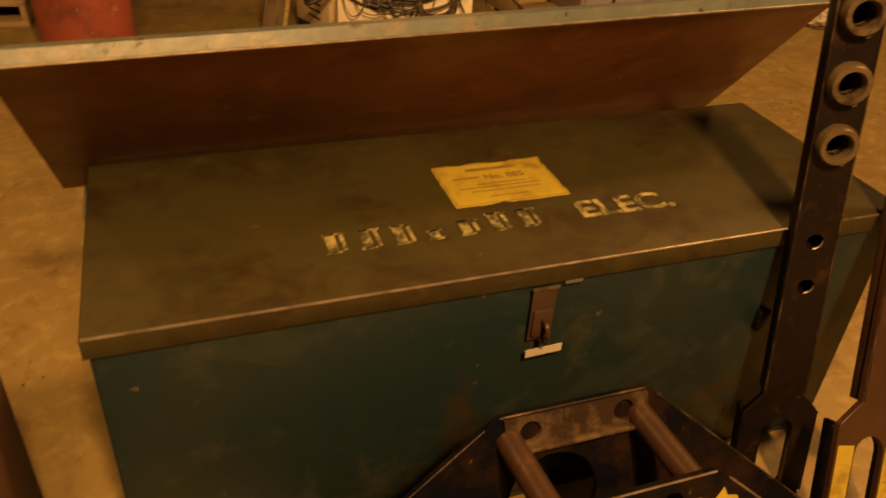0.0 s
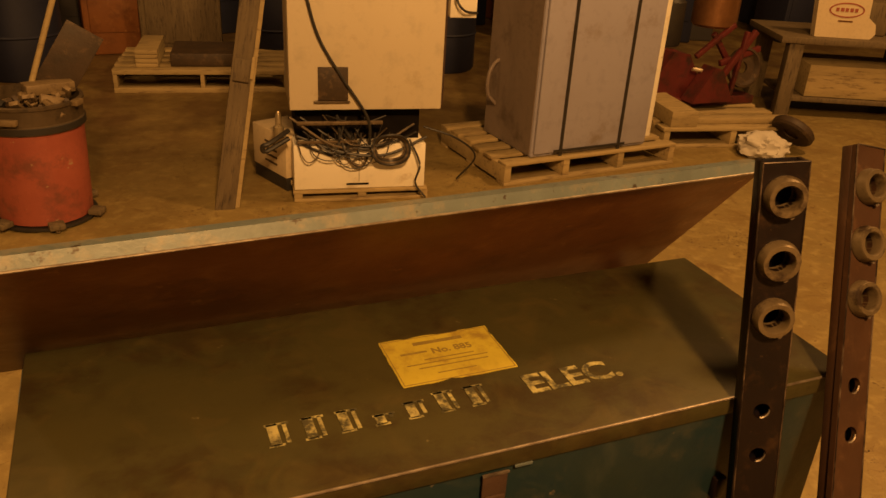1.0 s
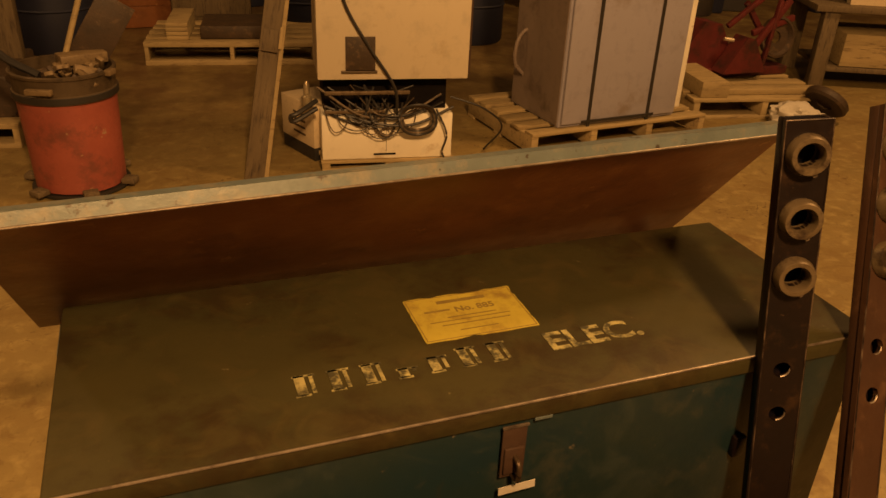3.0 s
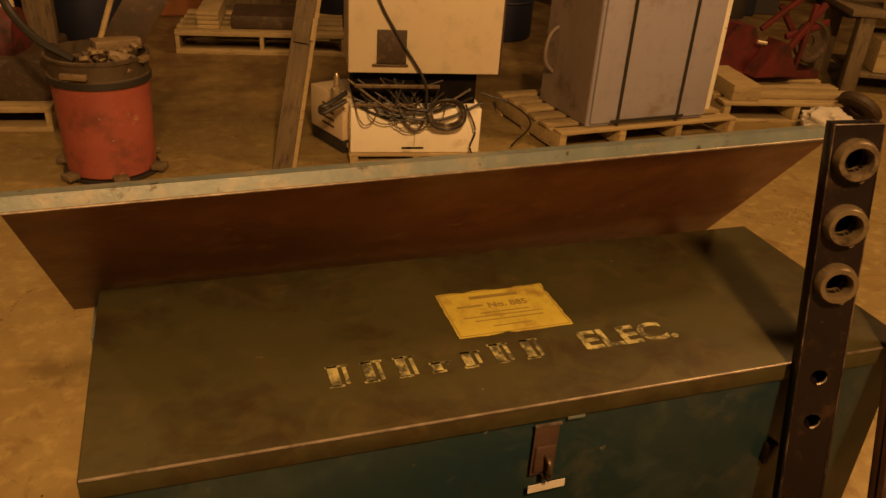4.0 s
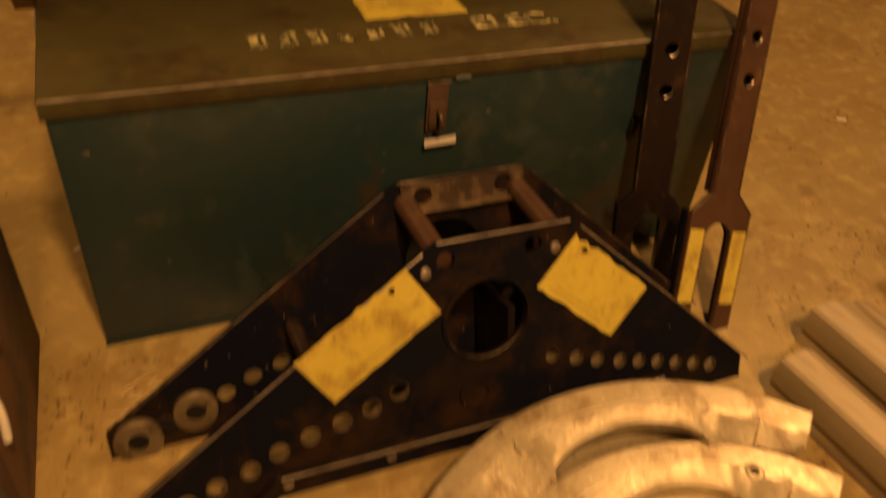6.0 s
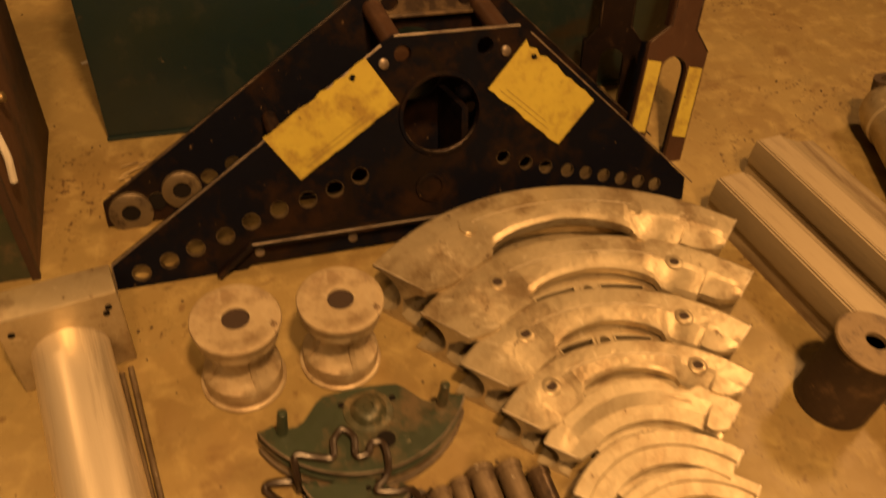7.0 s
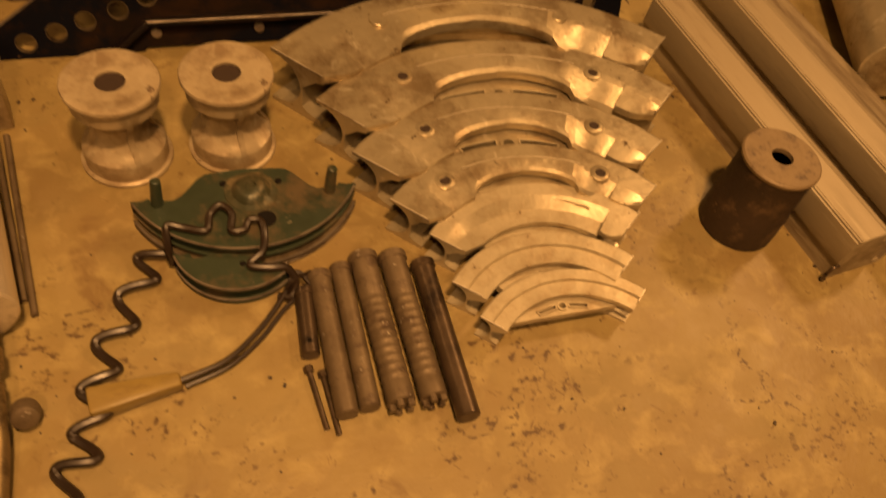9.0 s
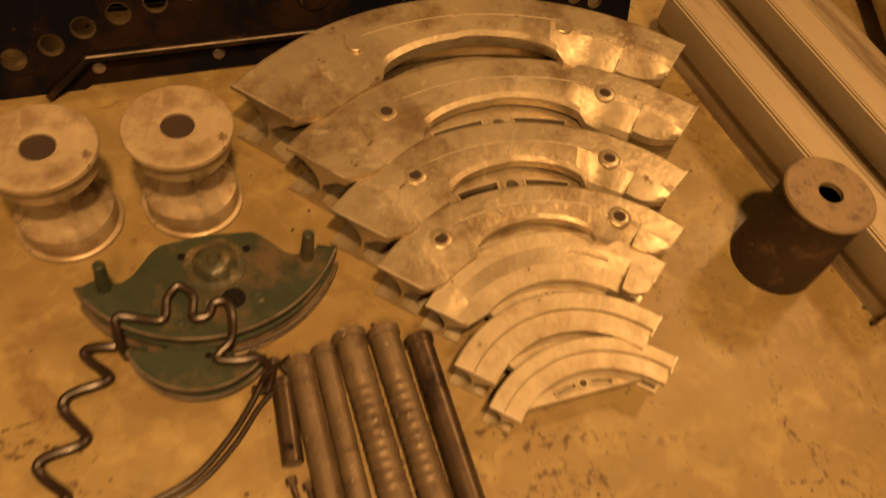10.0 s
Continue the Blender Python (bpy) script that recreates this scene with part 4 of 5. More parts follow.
def coil_cord():
    cord = thing("coil_cord", "black springy coiled cord with a wooden grip", "cord")
    part("coil", sweep(fresh(), coil_points([(0.262, -0.990, 0), (0.238, -1.035, 0), (0.204, -1.110, 0), (0.174, -1.180, 0), (0.158, -1.245, 0), (0.146, -1.305, 0), (0.122, -1.355, 0), (0.096, -1.420, 0)], 0.023, 6.6, 0.008), 0.0072, 8), M_WIRE, cord)
    part("tail", sweep(fresh(), smooth_path([(0.278, -1.236, 0.016), (0.345, -1.214, 0.012), (0.397, -1.174, 0.012), (0.434, -1.134, 0.014), (0.463, -1.096, 0.020), (0.478, -1.080, 0.014)], 10), 0.0046, 8), M_WIRE, cord)
    part("tail", sweep(fresh(), smooth_path([(0.284, -1.244, 0.010), (0.350, -1.222, 0.008), (0.404, -1.182, 0.008), (0.446, -1.138, 0.010), (0.486, -1.108, 0.010)], 10), 0.0042, 8), M_WIRE, cord)
    part("loop", sweep(fresh(), smooth_path([(0.284, -1.022, 0.014), (0.282, -1.018, 0.050), (0.284, -0.990, 0.072), (0.310, -0.996, 0.070), (0.343, -1.006, 0.070), (0.352, -0.975, 0.070), (0.370, -0.960, 0.072), (0.386, -0.978, 0.070), (0.382, -1.012, 0.070), (0.402, -1.014, 0.070),
                                          (0.412, -0.998, 0.072), (0.430, -1.002, 0.072), (0.432, -1.030, 0.070), (0.424, -1.056, 0.062), (0.402, -1.074, 0.056), (0.430, -1.084, 0.055), (0.458, -1.086, 0.050), (0.470, -1.100, 0.030), (0.460, -1.118, 0.014), (0.440, -1.112, 0.010)], 8), 0.0064, 8), M_WIRE, cord)
    for i in range(7):
        a = 0.6 + 0.5 * i
        c = Vector((0.474, -1.096, 0.014))
        part("twist", sweep(fresh(), smooth_path([c + Vector((-0.020, -0.015, 0.002 * i)), c + Vector((0.005 * math.cos(a), 0.015 * math.sin(a), 0.012 + 0.002 * i)), c + Vector((0.024, 0.018 * math.cos(a * 1.7), 0.004))], 6), 0.0030, 6), M_WIRE, cord)
    bm = fresh()
    box(bm, 0.0, -0.022, 0.0, 0.128, 0.022, 0.036, 0.005)
    for v in bm.verts:
        if v.co.x > 0.09:
            s = (v.co.x - 0.09) / 0.042
            v.co.y *= 1 - 0.62 * s
            v.co.z = 0.015 + (v.co.z - 0.015) * (1 - 0.5 * s)
    part("grip", bm, M_GRIP, cord, "varnished wooden grip", m=Matrix.Translation((0.152, -1.252, 0.0)) @ Matrix.Rotation(radians(7), 4, "Z"))
    return cord


coil_cord()


def steel_pin(p, q, r, mat, label, knurled=False, group="steel pins in a row"):
    pin = thing("steel_pin", label, "steel pin", group=group)
    p, q = Vector((*p, r)), Vector((*q, r))
    length = (q - p).length
    rings = 11 if knurled else 0
    line = [(r - 0.002, 0), (r, 0.002)]
    for k in range(rings):
        z = length * (0.30 + 0.055 * k)
        line += [(r, z), (r - 0.0011, z + 0.003), (r - 0.0011, z + 0.009), (r, z + 0.012)]
    part("shank", lathe(fresh(), line + [(r, length - 0.002), (r - 0.002, length)], 24, towards(p, q)), mat, pin)
    way = (q - p).normalized()
    part("head", rod(fresh(), p - way * 0.002, p + way * 0.012, r * 1.14, steps=24, chamfer=0.0015), mat, pin)
    if knurled:
        bm = fresh()
        for k in range(5):
            a = 2 * math.pi * k / 5
            side = way.cross(Vector((0, 0, 1)))
            o = q + (side * math.cos(a) + Vector((0, 0, 1)) * math.sin(a)) * r * 0.68
            rod(bm, o - way * 0.004, o + way * 0.010, r * 0.26, steps=8)
        part("claw", bm, mat, pin, "toothed end")
    elif length < 0.2:
        part("end_hole", rod(fresh(), q - way * 0.02 - Vector((0, 0, r * 0.2)), q - way * 0.02 + Vector((0, 0, r * 1.02)), r * 0.25, steps=10), M_DARK, pin)
    return pin


steel_pin((0.481, -1.112), (0.472, -1.232), 0.0150, M_PINDARK, "short dark steel pin with a cross hole")
steel_pin((0.511, -1.088), (0.507, -1.342), 0.0180, M_PIN, "long dull grey steel pin lying beside the others")
steel_pin((0.548, -1.078), (0.543, -1.338), 0.0165, M_PIN, "long dull grey steel pin lying beside the others")
steel_pin((0.588, -1.068), (0.590, -1.342), 0.0225, M_PIN, "thick dull grey steel pin with a toothed end", True)
steel_pin((0.638, -1.074), (0.641, -1.344), 0.0220, M_PIN, "thick dull grey steel pin with a toothed end", True)
steel_pin((0.687, -1.096), (0.686, -1.384), 0.0190, M_PINDARK, "long dark oiled steel pin lying beside the others")


def small_bolt(p, q):
    bolt = thing("small_bolt", "thin dark steel bolt lying on the floor", "bolt", group="thin bolts beside the pins")
    p, q = Vector((*p, 0.0075)), Vector((*q, 0.005))
    way = (q - p).normalized()
    part("shank", rod(fresh(), p, q, 0.0045, steps=12), M_PINDARK, bolt)
    part("head", rod(fresh(), p - way * 0.004, p + way * 0.006, 0.0078, steps=6), M_PINDARK, bolt)


small_bolt((0.465, -1.250), (0.475, -1.352))
small_bolt((0.485, -1.262), (0.491, -1.364))


def hydraulic_ram(at, turn, length, label, brass=True):
    ram = thing("hydraulic_ram", label, "hydraulic ram", Matrix.Translation((*at, 0)) @ Matrix.Rotation(radians(turn), 4, "Z"))
    r, zc = (0.065, 0.075) if brass else (0.080, 0.094)
    lying = Matrix.Translation((0, -0.04, zc)) @ Matrix.Rotation(radians(90), 4, "X")
    part("barrel", lathe(fresh(), [(r * 0.90, 0), (r, 0.004), (r, length - 0.004), (r - 0.004, length), (0.010, length + 0.0005)], 48, lying), M_ALUPOL if brass else M_ALU, ram, "aluminium barrel")
    part("end_block", box(fresh(), -0.095, -0.072, 0.0, 0.100, 0.0, 0.196, 0.005) if brass else lathe(fresh(), [(0.022, 0), (0.034, 0.003), (0.038, 0.016), (0.066, 0.040), (0.082, 0.066), (0.088, 0.10), (0.086, 0.15), (0.080, 0.155)], 40, Matrix.Translation((0, 0.055, zc)) @ Matrix.Rotation(radians(90), 4, "X")), M_ALU, ram, "aluminium end block")
    if brass:
        for x, z in ((0.074, 0.150), (0.080, 0.164), (-0.075, 0.16)):
            part("screw", lathe(fresh(), [(0.006, 0), (0.006, 0.002)], 10, Matrix.Translation((x, -0.072, z)) @ Matrix.Rotation(radians(90), 4, "X")), M_DARK, ram)
        y = -0.04 - length
        part("coupler", lathe(fresh(), [(0.016, 0), (0.016, 0.050), (0.020, 0.052), (0.020, 0.082), (0.013, 0.084), (0.013, 0.102), (0.017, 0.104), (0.017, 0.150), (0.012, 0.152)], 24, Matrix.Translation((0.016, y, 0.074)) @ Matrix.Rotation(radians(100), 4, "X") @ Matrix.Rotation(radians(-4), 4, "Y")), M_BRASS, ram, "worn brass hose coupler")
        part("hose", sweep(fresh(), smooth_path([(0.006, y - 0.145, 0.050), (0.000, y - 0.20, 0.038), (-0.024, y - 0.30, 0.020), (-0.070, y - 0.42, 0.016)], 8), 0.016, 12), M_BRASS, ram)
        part("dust_cap", lathe(fresh(), [(0.005, 0), (0.018, 0.002), (0.021, 0.012), (0.018, 0.028), (0.007, 0.032)], 20, Matrix.Translation((0.040, y - 0.132, 0.022)) @ Matrix.Rotation(radians(60), 4, "X")), M_PIN, ram, "steel dust cap")
    else:
        part("port", pipe(fresh(), (-0.038, 0.012, zc + 0.070), (-0.026, 0.006, zc + 0.020), 0.034, 0.015), M_CYL, ram, "dark threaded port")
    return ram


hydraulic_ram((-0.0690, -0.618), 9.0, 0.463, "polished aluminium hydraulic ram lying on the floor")
hydraulic_ram((2.052, -0.345), -22.0, 0.470, "dull aluminium hydraulic ram lying beside the channels", False)


def thin_rod(p, q):
    r = thing("thin_rod", "thin dull steel rod lying beside the ram", "steel rod", group="thin rods")
    part("shank", rod(fresh(), (*p, 0.006), (*q, 0.006), 0.0055, steps=10), M_PIN, r)


thin_rod((0.012, -0.705), (0.062, -1.050))
thin_rod((0.028, -0.695), (0.077, -1.079))


def channel(x, y0, y1, skew, label, ledge=0.0):
    """A lipped aluminium channel lying open side up."""
    ch = thing("aluminium_channel", label, "channel", Matrix.Translation((x, y1, 0)) @ Matrix.Rotation(radians(skew), 4, "Z"), "aluminium channels")
    length = y1 - y0
    right = [(0.142, 0), (0.146, 0.006), (0.146, 0.040), (0.138, 0.042), (0.136, 0.012), (0.114, 0.012), (0.112, 0.094)]
    if ledge:
        right = [(0.142 + ledge, 0), (0.146 + ledge, 0.006), (0.146 + ledge, 0.058), (0.141 + ledge, 0.066), (0.150, 0.078), (0.137, 0.086), (0.124, 0.088), (0.118, 0.094)]
    outline = [(0.006, 0), *right, (0.106, 0.096), (0.104, 0.082), (0.099, 0.082), (0.097, 0.104), (0.091, 0.105), (0.089, 0.090), (0.084, 0.090), (0.082, 0.112), (0.078, 0.115), (0.008, 0.115), (0.007, 0.103), (0.004, 0.103), (0.003, 0.115), (0, 0.114), (-0.002, 0.054), (0.000, 0.049), (0.006, 0.046)]
    bm = plate(fresh(), [(a, b) for a, b in outline], [], length, Matrix.Translation((0, -length, 0)))
    part("profile", bm, M_CHANNEL, ch, "dull scratched aluminium profile")
    part("top_face", box(fresh(), 0.0125, -length + 0.002, 0.1147, 0.073, -0.002, 0.1162), M_CHANNEL, ch)
    part("end_lip", sweep(fresh(), smooth_path([(0.004, -length - 0.002, 0.047), (-0.008, -length - 0.002, 0.044), (-0.012, -length - 0.002, 0.030), (-0.010, -length - 0.002, 0.010), (-0.002, -length - 0.002, 0.004)], 5), 0.0035, 8), M_PINDARK, ch, "dark curled end lip")
    return ch


channel(1.357, -1.255, -0.550, 7.0, "dull aluminium channel lying on the floor, rubbed edge")
channel(1.540, -1.590, -0.440, 6.0, "dull aluminium channel with a wide ledge, lying beside its twin", 0.072)


def iron_cylinder():
    c = thing("iron_sleeve", "dark stained iron sleeve with a machined top, standing on the floor", "sleeve", Matrix.Translation((1.333, -1.092, 0)))
    part("body", lathe(fresh(), [(0.071, 0), (0.075, 0.004), (0.074, 0.074), (0.071, 0.081), (0.070, 0.172), (0.071, 0.180)], 40), M_SLEEVE, c)
    part("top_face", lathe(fresh(), [(0.020, 0.177), (0.070, 0.177), (0.073, 0.181), (0.073, 0.186), (0.070, 0.189), (0.020, 0.189)], 40, closed=True), M_CYLTOP, c, "machined tan top face with a bore")
    # solid core under the top face, brown for the shade in the bore
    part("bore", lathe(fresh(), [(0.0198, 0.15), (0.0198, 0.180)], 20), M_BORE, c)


iron_cylinder()


def second_chest():
    """The neighbouring chest, seen at its corner."""
    c = thing("storage_chest", "dark green steel storage chest with rusty sides, standing on the floor", "storage chest", Matrix.Translation((-0.138, -0.420, 0)) @ Matrix.Rotation(radians(-1), 4, "Z"))
    part("body", box(fresh(), -0.95, 0.0, 0.0, -0.006, 0.49, 0.55, 0.004), M_GREEN, c, "dull green painted body")
    part("side_panel", box(fresh(), -0.006, -0.002, 0.0, 0.0, 0.492, 0.55, 0.001), M_RUSTSIDE, c, "rusty brown side panel")
    part("lid", box(fresh(), -0.955, -0.005, 0.55, 0.006, 0.498, 0.58, 0.004), M_NAVY, c, "dark lid")
    part("warning_label", box(fresh(), -0.16, -0.0035, 0.25, -0.020, -0.0015, 0.33), M_YELLOW, c, "yellow warning label")
    part("corner_iron", box(fresh(), -0.012, -0.006, 0.0, 0.004, 0.008, 0.55, 0.001), M_RUST, c)
    latch = part("latch", lathe(fresh(), [(0.006, 0), (0.011, 0.004), (0.011, 0.016), (0.005, 0.020)], 16, Matrix.Translation((0.0, 0.16, 0.33)) @ Matrix.Rotation(radians(90), 4, "Y")), M_BRASS, c, "small brass latch knob")
    part("cord_end", sweep(fresh(), smooth_path([(0.008, 0.04, 0.40), (0.012, 0.045, 0.34), (0.020, 0.03, 0.29), (0.018, 0.02, 0.24)], 6), 0.007, 8), M_CLOTH, latch, "frayed rope end")


second_chest()


def litter():
    rng = random.Random(4)
    bm = fresh()
    for k in range(1300):
        x, y = rng.uniform(-0.3, 2.2), rng.uniform(-1.5, 0.9)
        s = 0.0005 + 0.0030 * rng.random() ** 5
        box(bm, x - s, y - s * 0.7, 0.0, x + s, y + s * 0.7, s * 0.9, 0, Matrix.Translation((x, y, 0)) @ Matrix.Rotation(rng.uniform(0, 3), 4, "Z") @ Matrix.Translation((-x, -y, 0)))
    whole("grit", bm, M_CYL, "dark grit and crumbs on the floor", "grit", kind="stuff")
    bm = fresh()
    for k in range(26):
        a, l = rng.uniform(-0.5, 0.9), rng.uniform(0.02, 0.06)
        x, y = rng.uniform(0.0, 0.08), rng.uniform(-0.24, -0.10)
        rod(bm, (x, y, 0.002 + 0.0006 * k), (x + l * math.cos(a), y + l * math.sin(a), 0.003 + 0.0006 * k), 0.0018, steps=5)
    whole("wood_shavings", bm, M_WOOD, "pale splinters and shavings by the bender frame", "shavings", kind="stuff")
    bm = fresh()
    box(bm, 0, 0, 0, 0.035, 0.014, 0.004, 0.001, Matrix.Translation((2.457, 0.412, 0)) @ Matrix.Rotation(radians(-30), 4, "Z"))
    whole("paper_scrap", bm, M_CLOTH, "small white paper scrap on the floor", "paper scrap", group="paper scraps")
    bm = fresh()
    box(bm, 0, 0, 0, 0.022, 0.010, 0.004, 0.001, Matrix.Translation((-0.052, 0.352, 0)) @ Matrix.Rotation(radians(30), 4, "Z"))
    whole("paper_scrap", bm, M_CLOTH, "small white paper scrap by the chest", "paper scrap", group="paper scraps")


litter()

# ---- the rest of the workshop ----


def pallet(m, width, depth, label, boards=7, stringers=3, group="pallets", thick=0.018, tall=0.125, name="pallet", mat=None):
    mat = mat or M_WOOD
    p = thing(name, label, "pallet", m, group)
    rng = random.Random(int(width * 1000 + depth * 77))
    bw = depth / boards * 0.66
    for i in range(boards):
        y = (depth - bw) * i / (boards - 1)
        j = rng.uniform(-0.012, 0.012)
        part("deck_board", box(fresh(), j, y, tall - thick, width + j, y + bw, tall + rng.uniform(-0.002, 0.002), 0.002), mat, p)
    for i in range(stringers):
        x = (width - 0.04) * i / (stringers - 1)
        part("stringer", box(fresh(), x, 0.004, thick, x + 0.04, depth - 0.004, tall - thick, 0.002), mat, p)
    for y in (0, depth * 0.45, depth - bw):
        part("bottom_board", box(fresh(), 0, y, 0, width, y + bw, thick, 0.002), mat, p)
    return p


P1 = Matrix.Translation((2.028, 2.520, 0)) @ Matrix.Rotation(radians(5.2), 4, "Z")
pallet(P1, 1.16, 0.74, "pale new wooden pallet under the grey cabinet", 6, 4)


def grey_cabinet():
    c = thing("electrical_cabinet", "tall grey-lilac electrical cabinet strapped upright on a wooden pallet", "cabinet", P1 @ Matrix.Translation((0.180, 0.030, 0.125)))
    w, d, h = 0.775, 0.52, 1.55
    part("body", box(fresh(), 0, 0.02, 0, w, d, h, 0.006), M_GREY, c, "grey-lilac enamelled body")
    # added sheet; its darker brown paints the unlit side of the body
    part("side_panel", box(fresh(), -0.004, 0.03, 0.01, -0.0005, d - 0.01, h - 0.01), M_SIDE, c, "side sheet with brown painted in for its shade")
    part("door", box(fresh(), 0.012, 0.0, 0.02, w - 0.012, 0.019, h - 0.02, 0.005), M_GREY, c, "plain grey-lilac front door")
    for x in (0.168, 0.560):
        part("strap", box(box(fresh(), x, -0.004, -0.012, x + 0.020, -0.001, h + 0.004), x, -0.004, h + 0.001, x + 0.020, d + 0.004, h + 0.004), M_BLACK, c, "tight black strap")
    part("strap", box(fresh(), 0.13, -0.0075, 0.022, 0.61, -0.0045, 0.036), M_BLACK, c, "tight black strap")
    part("plug", rod(fresh(), (0.50, 0.018, 1.30), (0.50, -0.006, 1.30), 0.02), M_BLACK, c)


grey_cabinet()
bm = fresh()
box(bm, 0, 0, 0, 0.035, 0.6, 1.6, 0.003, P1 @ Matrix.Translation((1.060, 0.16, 0.126)))
whole("white_board", bm, M_WHITE, "narrow white board standing beside the grey cabinet", "board")
bm = sweep(fresh(), smooth_path([(2.215, 2.98, 0.56), (2.15, 2.97, 0.555), (2.105, 2.96, 0.49), (2.11, 2.97, 0.38), (2.17, 2.98, 0.31)], 10), 0.011, 10)
whole("hose_loop", bm, M_SIDE, "pale hose loop hanging beside the grey cabinet", "hose")


def cabinet_unit():
    """White control cabinet over a lower case, cables between them."""
    base = pallet(Matrix.Translation((0.935, 2.575, 0)) @ Matrix.Rotation(radians(-8.6), 4, "Z"), 0.655, 0.46, "flat wooden skid under the white machine", 4, 3, "skids", 0.014, 0.055, "skid")
    m = Matrix.Translation((0.940, 2.590, 0.010)) @ Matrix.Rotation(radians(-8.6), 4, "Z") @ Matrix.Scale(0.83, 4)
    c = thing("control_cabinet", "off-white control cabinet over a lower case full of cables", "cabinet", m)
    part("lower_case", box(fresh(), 0.0, 0.0, 0.056, 0.765, 0.50, 0.325, 0.006), M_WHITE, c, "off-white lower case")
    part("case_slot", box(fresh(), 0.30, -0.002, 0.078, 0.43, 0.004, 0.090), M_DARK, c, "dark slot")
    part("case_seam", box(fresh(), 0.372, -0.0015, 0.10, 0.375, 0.002, 0.32), M_BAND, c)
    part("inner_frame", box(fresh(), 0.02, 0.10, 0.325, 0.74, 0.48, 0.535, 0.004), M_DARK, c, "dark gap between the cases")
    part("upper_case", box(fresh(), -0.015, -0.02, 0.535, 0.838, 0.48, 1.95, 0.006), M_CREAM, c, "off-white upper case")
    vent = part("vent", box(fresh(), 0.140, -0.030, 0.590, 0.305, -0.021, 0.775, 0.003), M_CYL, c, "dark square opening with a torn lip")
    part("torn_lip", box(fresh(), 0.115, -0.040, 0.578, 0.315, -0.022, 0.588, 0.003), M_BAND, vent)
    part("side_trim", box(fresh(), 0.839, 0.0, 0.56, 0.853, 0.02, 1.95), M_RUST, c)
    jb = part("junction_box", box(fresh(), 0.93, 0.25, 1.0, 1.09, 0.36, 1.35, 0.004), M_WHITE, c, "small white junction box")
    part("feed_cable", sweep(fresh(), smooth_path([(0.94, 0.25, 1.3), (0.95, 0.20, 1.12), (1.0, 0.19, 1.05), (1.09, 0.24, 1.03)], 8), 0.007), M_BLACK, jb)
    rng = random.Random(11)
    part("diagonal_cable", sweep(fresh(), smooth_path([(0.06, -0.05, 1.25), (0.14, -0.04, 0.95), (0.27, -0.045, 0.72), (0.41, -0.05, 0.50), (0.43, -0.03, 0.33)], 10), 0.0085, 10), M_BLACK, c, "thick black cable hanging across the front")
    for i in range(15):
        x0, x1 = rng.uniform(-0.02, 0.4), rng.uniform(0.25, 0.77)
        z0, z1 = rng.uniform(0.34, 0.5), rng.uniform(0.32, 0.5)
        sag = rng.uniform(0.01, 0.11)
        pts = [(x0, rng.uniform(-0.02, 0.1), z0), ((2 * x0 + x1) / 3, rng.uniform(-0.06, -0.01), min(z0, z1) - sag * 0.8), ((x0 + 2 * x1) / 3, rng.uniform(-0.06, -0.01), min(z0, z1) - sag), (x1, rng.uniform(-0.02, 0.1), z1)]
        part("cable", sweep(fresh(), smooth_path(pts, 6), rng.choice((0.004, 0.006, 0.008)), 6), M_BLACK if i % 4 else M_BAND, c, "loose dark cable")
    for i in range(7):
        x0 = 0.03 + 0.055 * i + rng.uniform(-0.02, 0.02)
        x1 = x0 + rng.uniform(0.12, 0.30)
        low = rng.uniform(0.19, 0.30)
        part("thin_cable", sweep(fresh(), smooth_path([(x0, -0.02, 0.40), (x0 + 0.03, -0.045, low + 0.04), ((x0 + x1) / 2, -0.05, low), (x1 - 0.02, -0.045, low + 0.05), (x1, -0.02, 0.40)], 8), 0.0032, 6), M_BLACK if i % 3 else M_BAND, c, "thin hanging cable")
    for i in range(4):
        ring = []
        for k in range(33):
            a = 2 * math.pi * k / 32
            ring.append(Vector((0.545 + (0.085 + 0.008 * i) * math.cos(a), -0.050 - 0.010 * i + 0.012 * math.sin(3 * a), 0.315 + (0.072 + 0.007 * i) * math.sin(a))))
        part("cable_coil", sweep(fresh(), ring, 0.0075, 6), M_BLACK if i % 2 else M_PIN, c, "coiled cable")
    part("connector_bar", box(fresh(), 0.02, -0.045, 0.455, 0.50, -0.025, 0.475, 0.003), M_PIN, c)
    part("connector_bar", box(fresh(), 0.02, -0.040, 0.345, 0.36, -0.022, 0.362, 0.003), M_PIN, c)
    part("tail_cable", sweep(fresh(), smooth_path([(0.66, -0.03, 0.36), (0.72, -0.06, 0.22), (0.70, -0.05, 0.10), (0.76, -0.07, 0.012)], 8), 0.006), M_BLACK, c)
    part("tail_cable", sweep(fresh(), smooth_path([(0.75, 0.02, 0.42), (0.95, 0.0, 0.35), (1.10, 0.1, 0.2), (1.02, 0.2, 0.02)], 8), 0.006), M_BLACK, c)
    part("lever", sweep(fresh(), smooth_path([(-0.02, 0.05, 0.40), (-0.13, -0.02, 0.35), (-0.17, -0.02, 0.33), (-0.15, -0.01, 0.30), (-0.02, 0.03, 0.36)], 8), 0.014, 8), M_BLACK, c, "black bent lever")
    part("valve", lathe(fresh(), [(0.03, 0), (0.03, 0.06), (0.018, 0.07), (0.018, 0.13), (0.008, 0.15)], 16, Matrix.Translation((-0.075, 0.06, 0.36))), M_ALU, c)
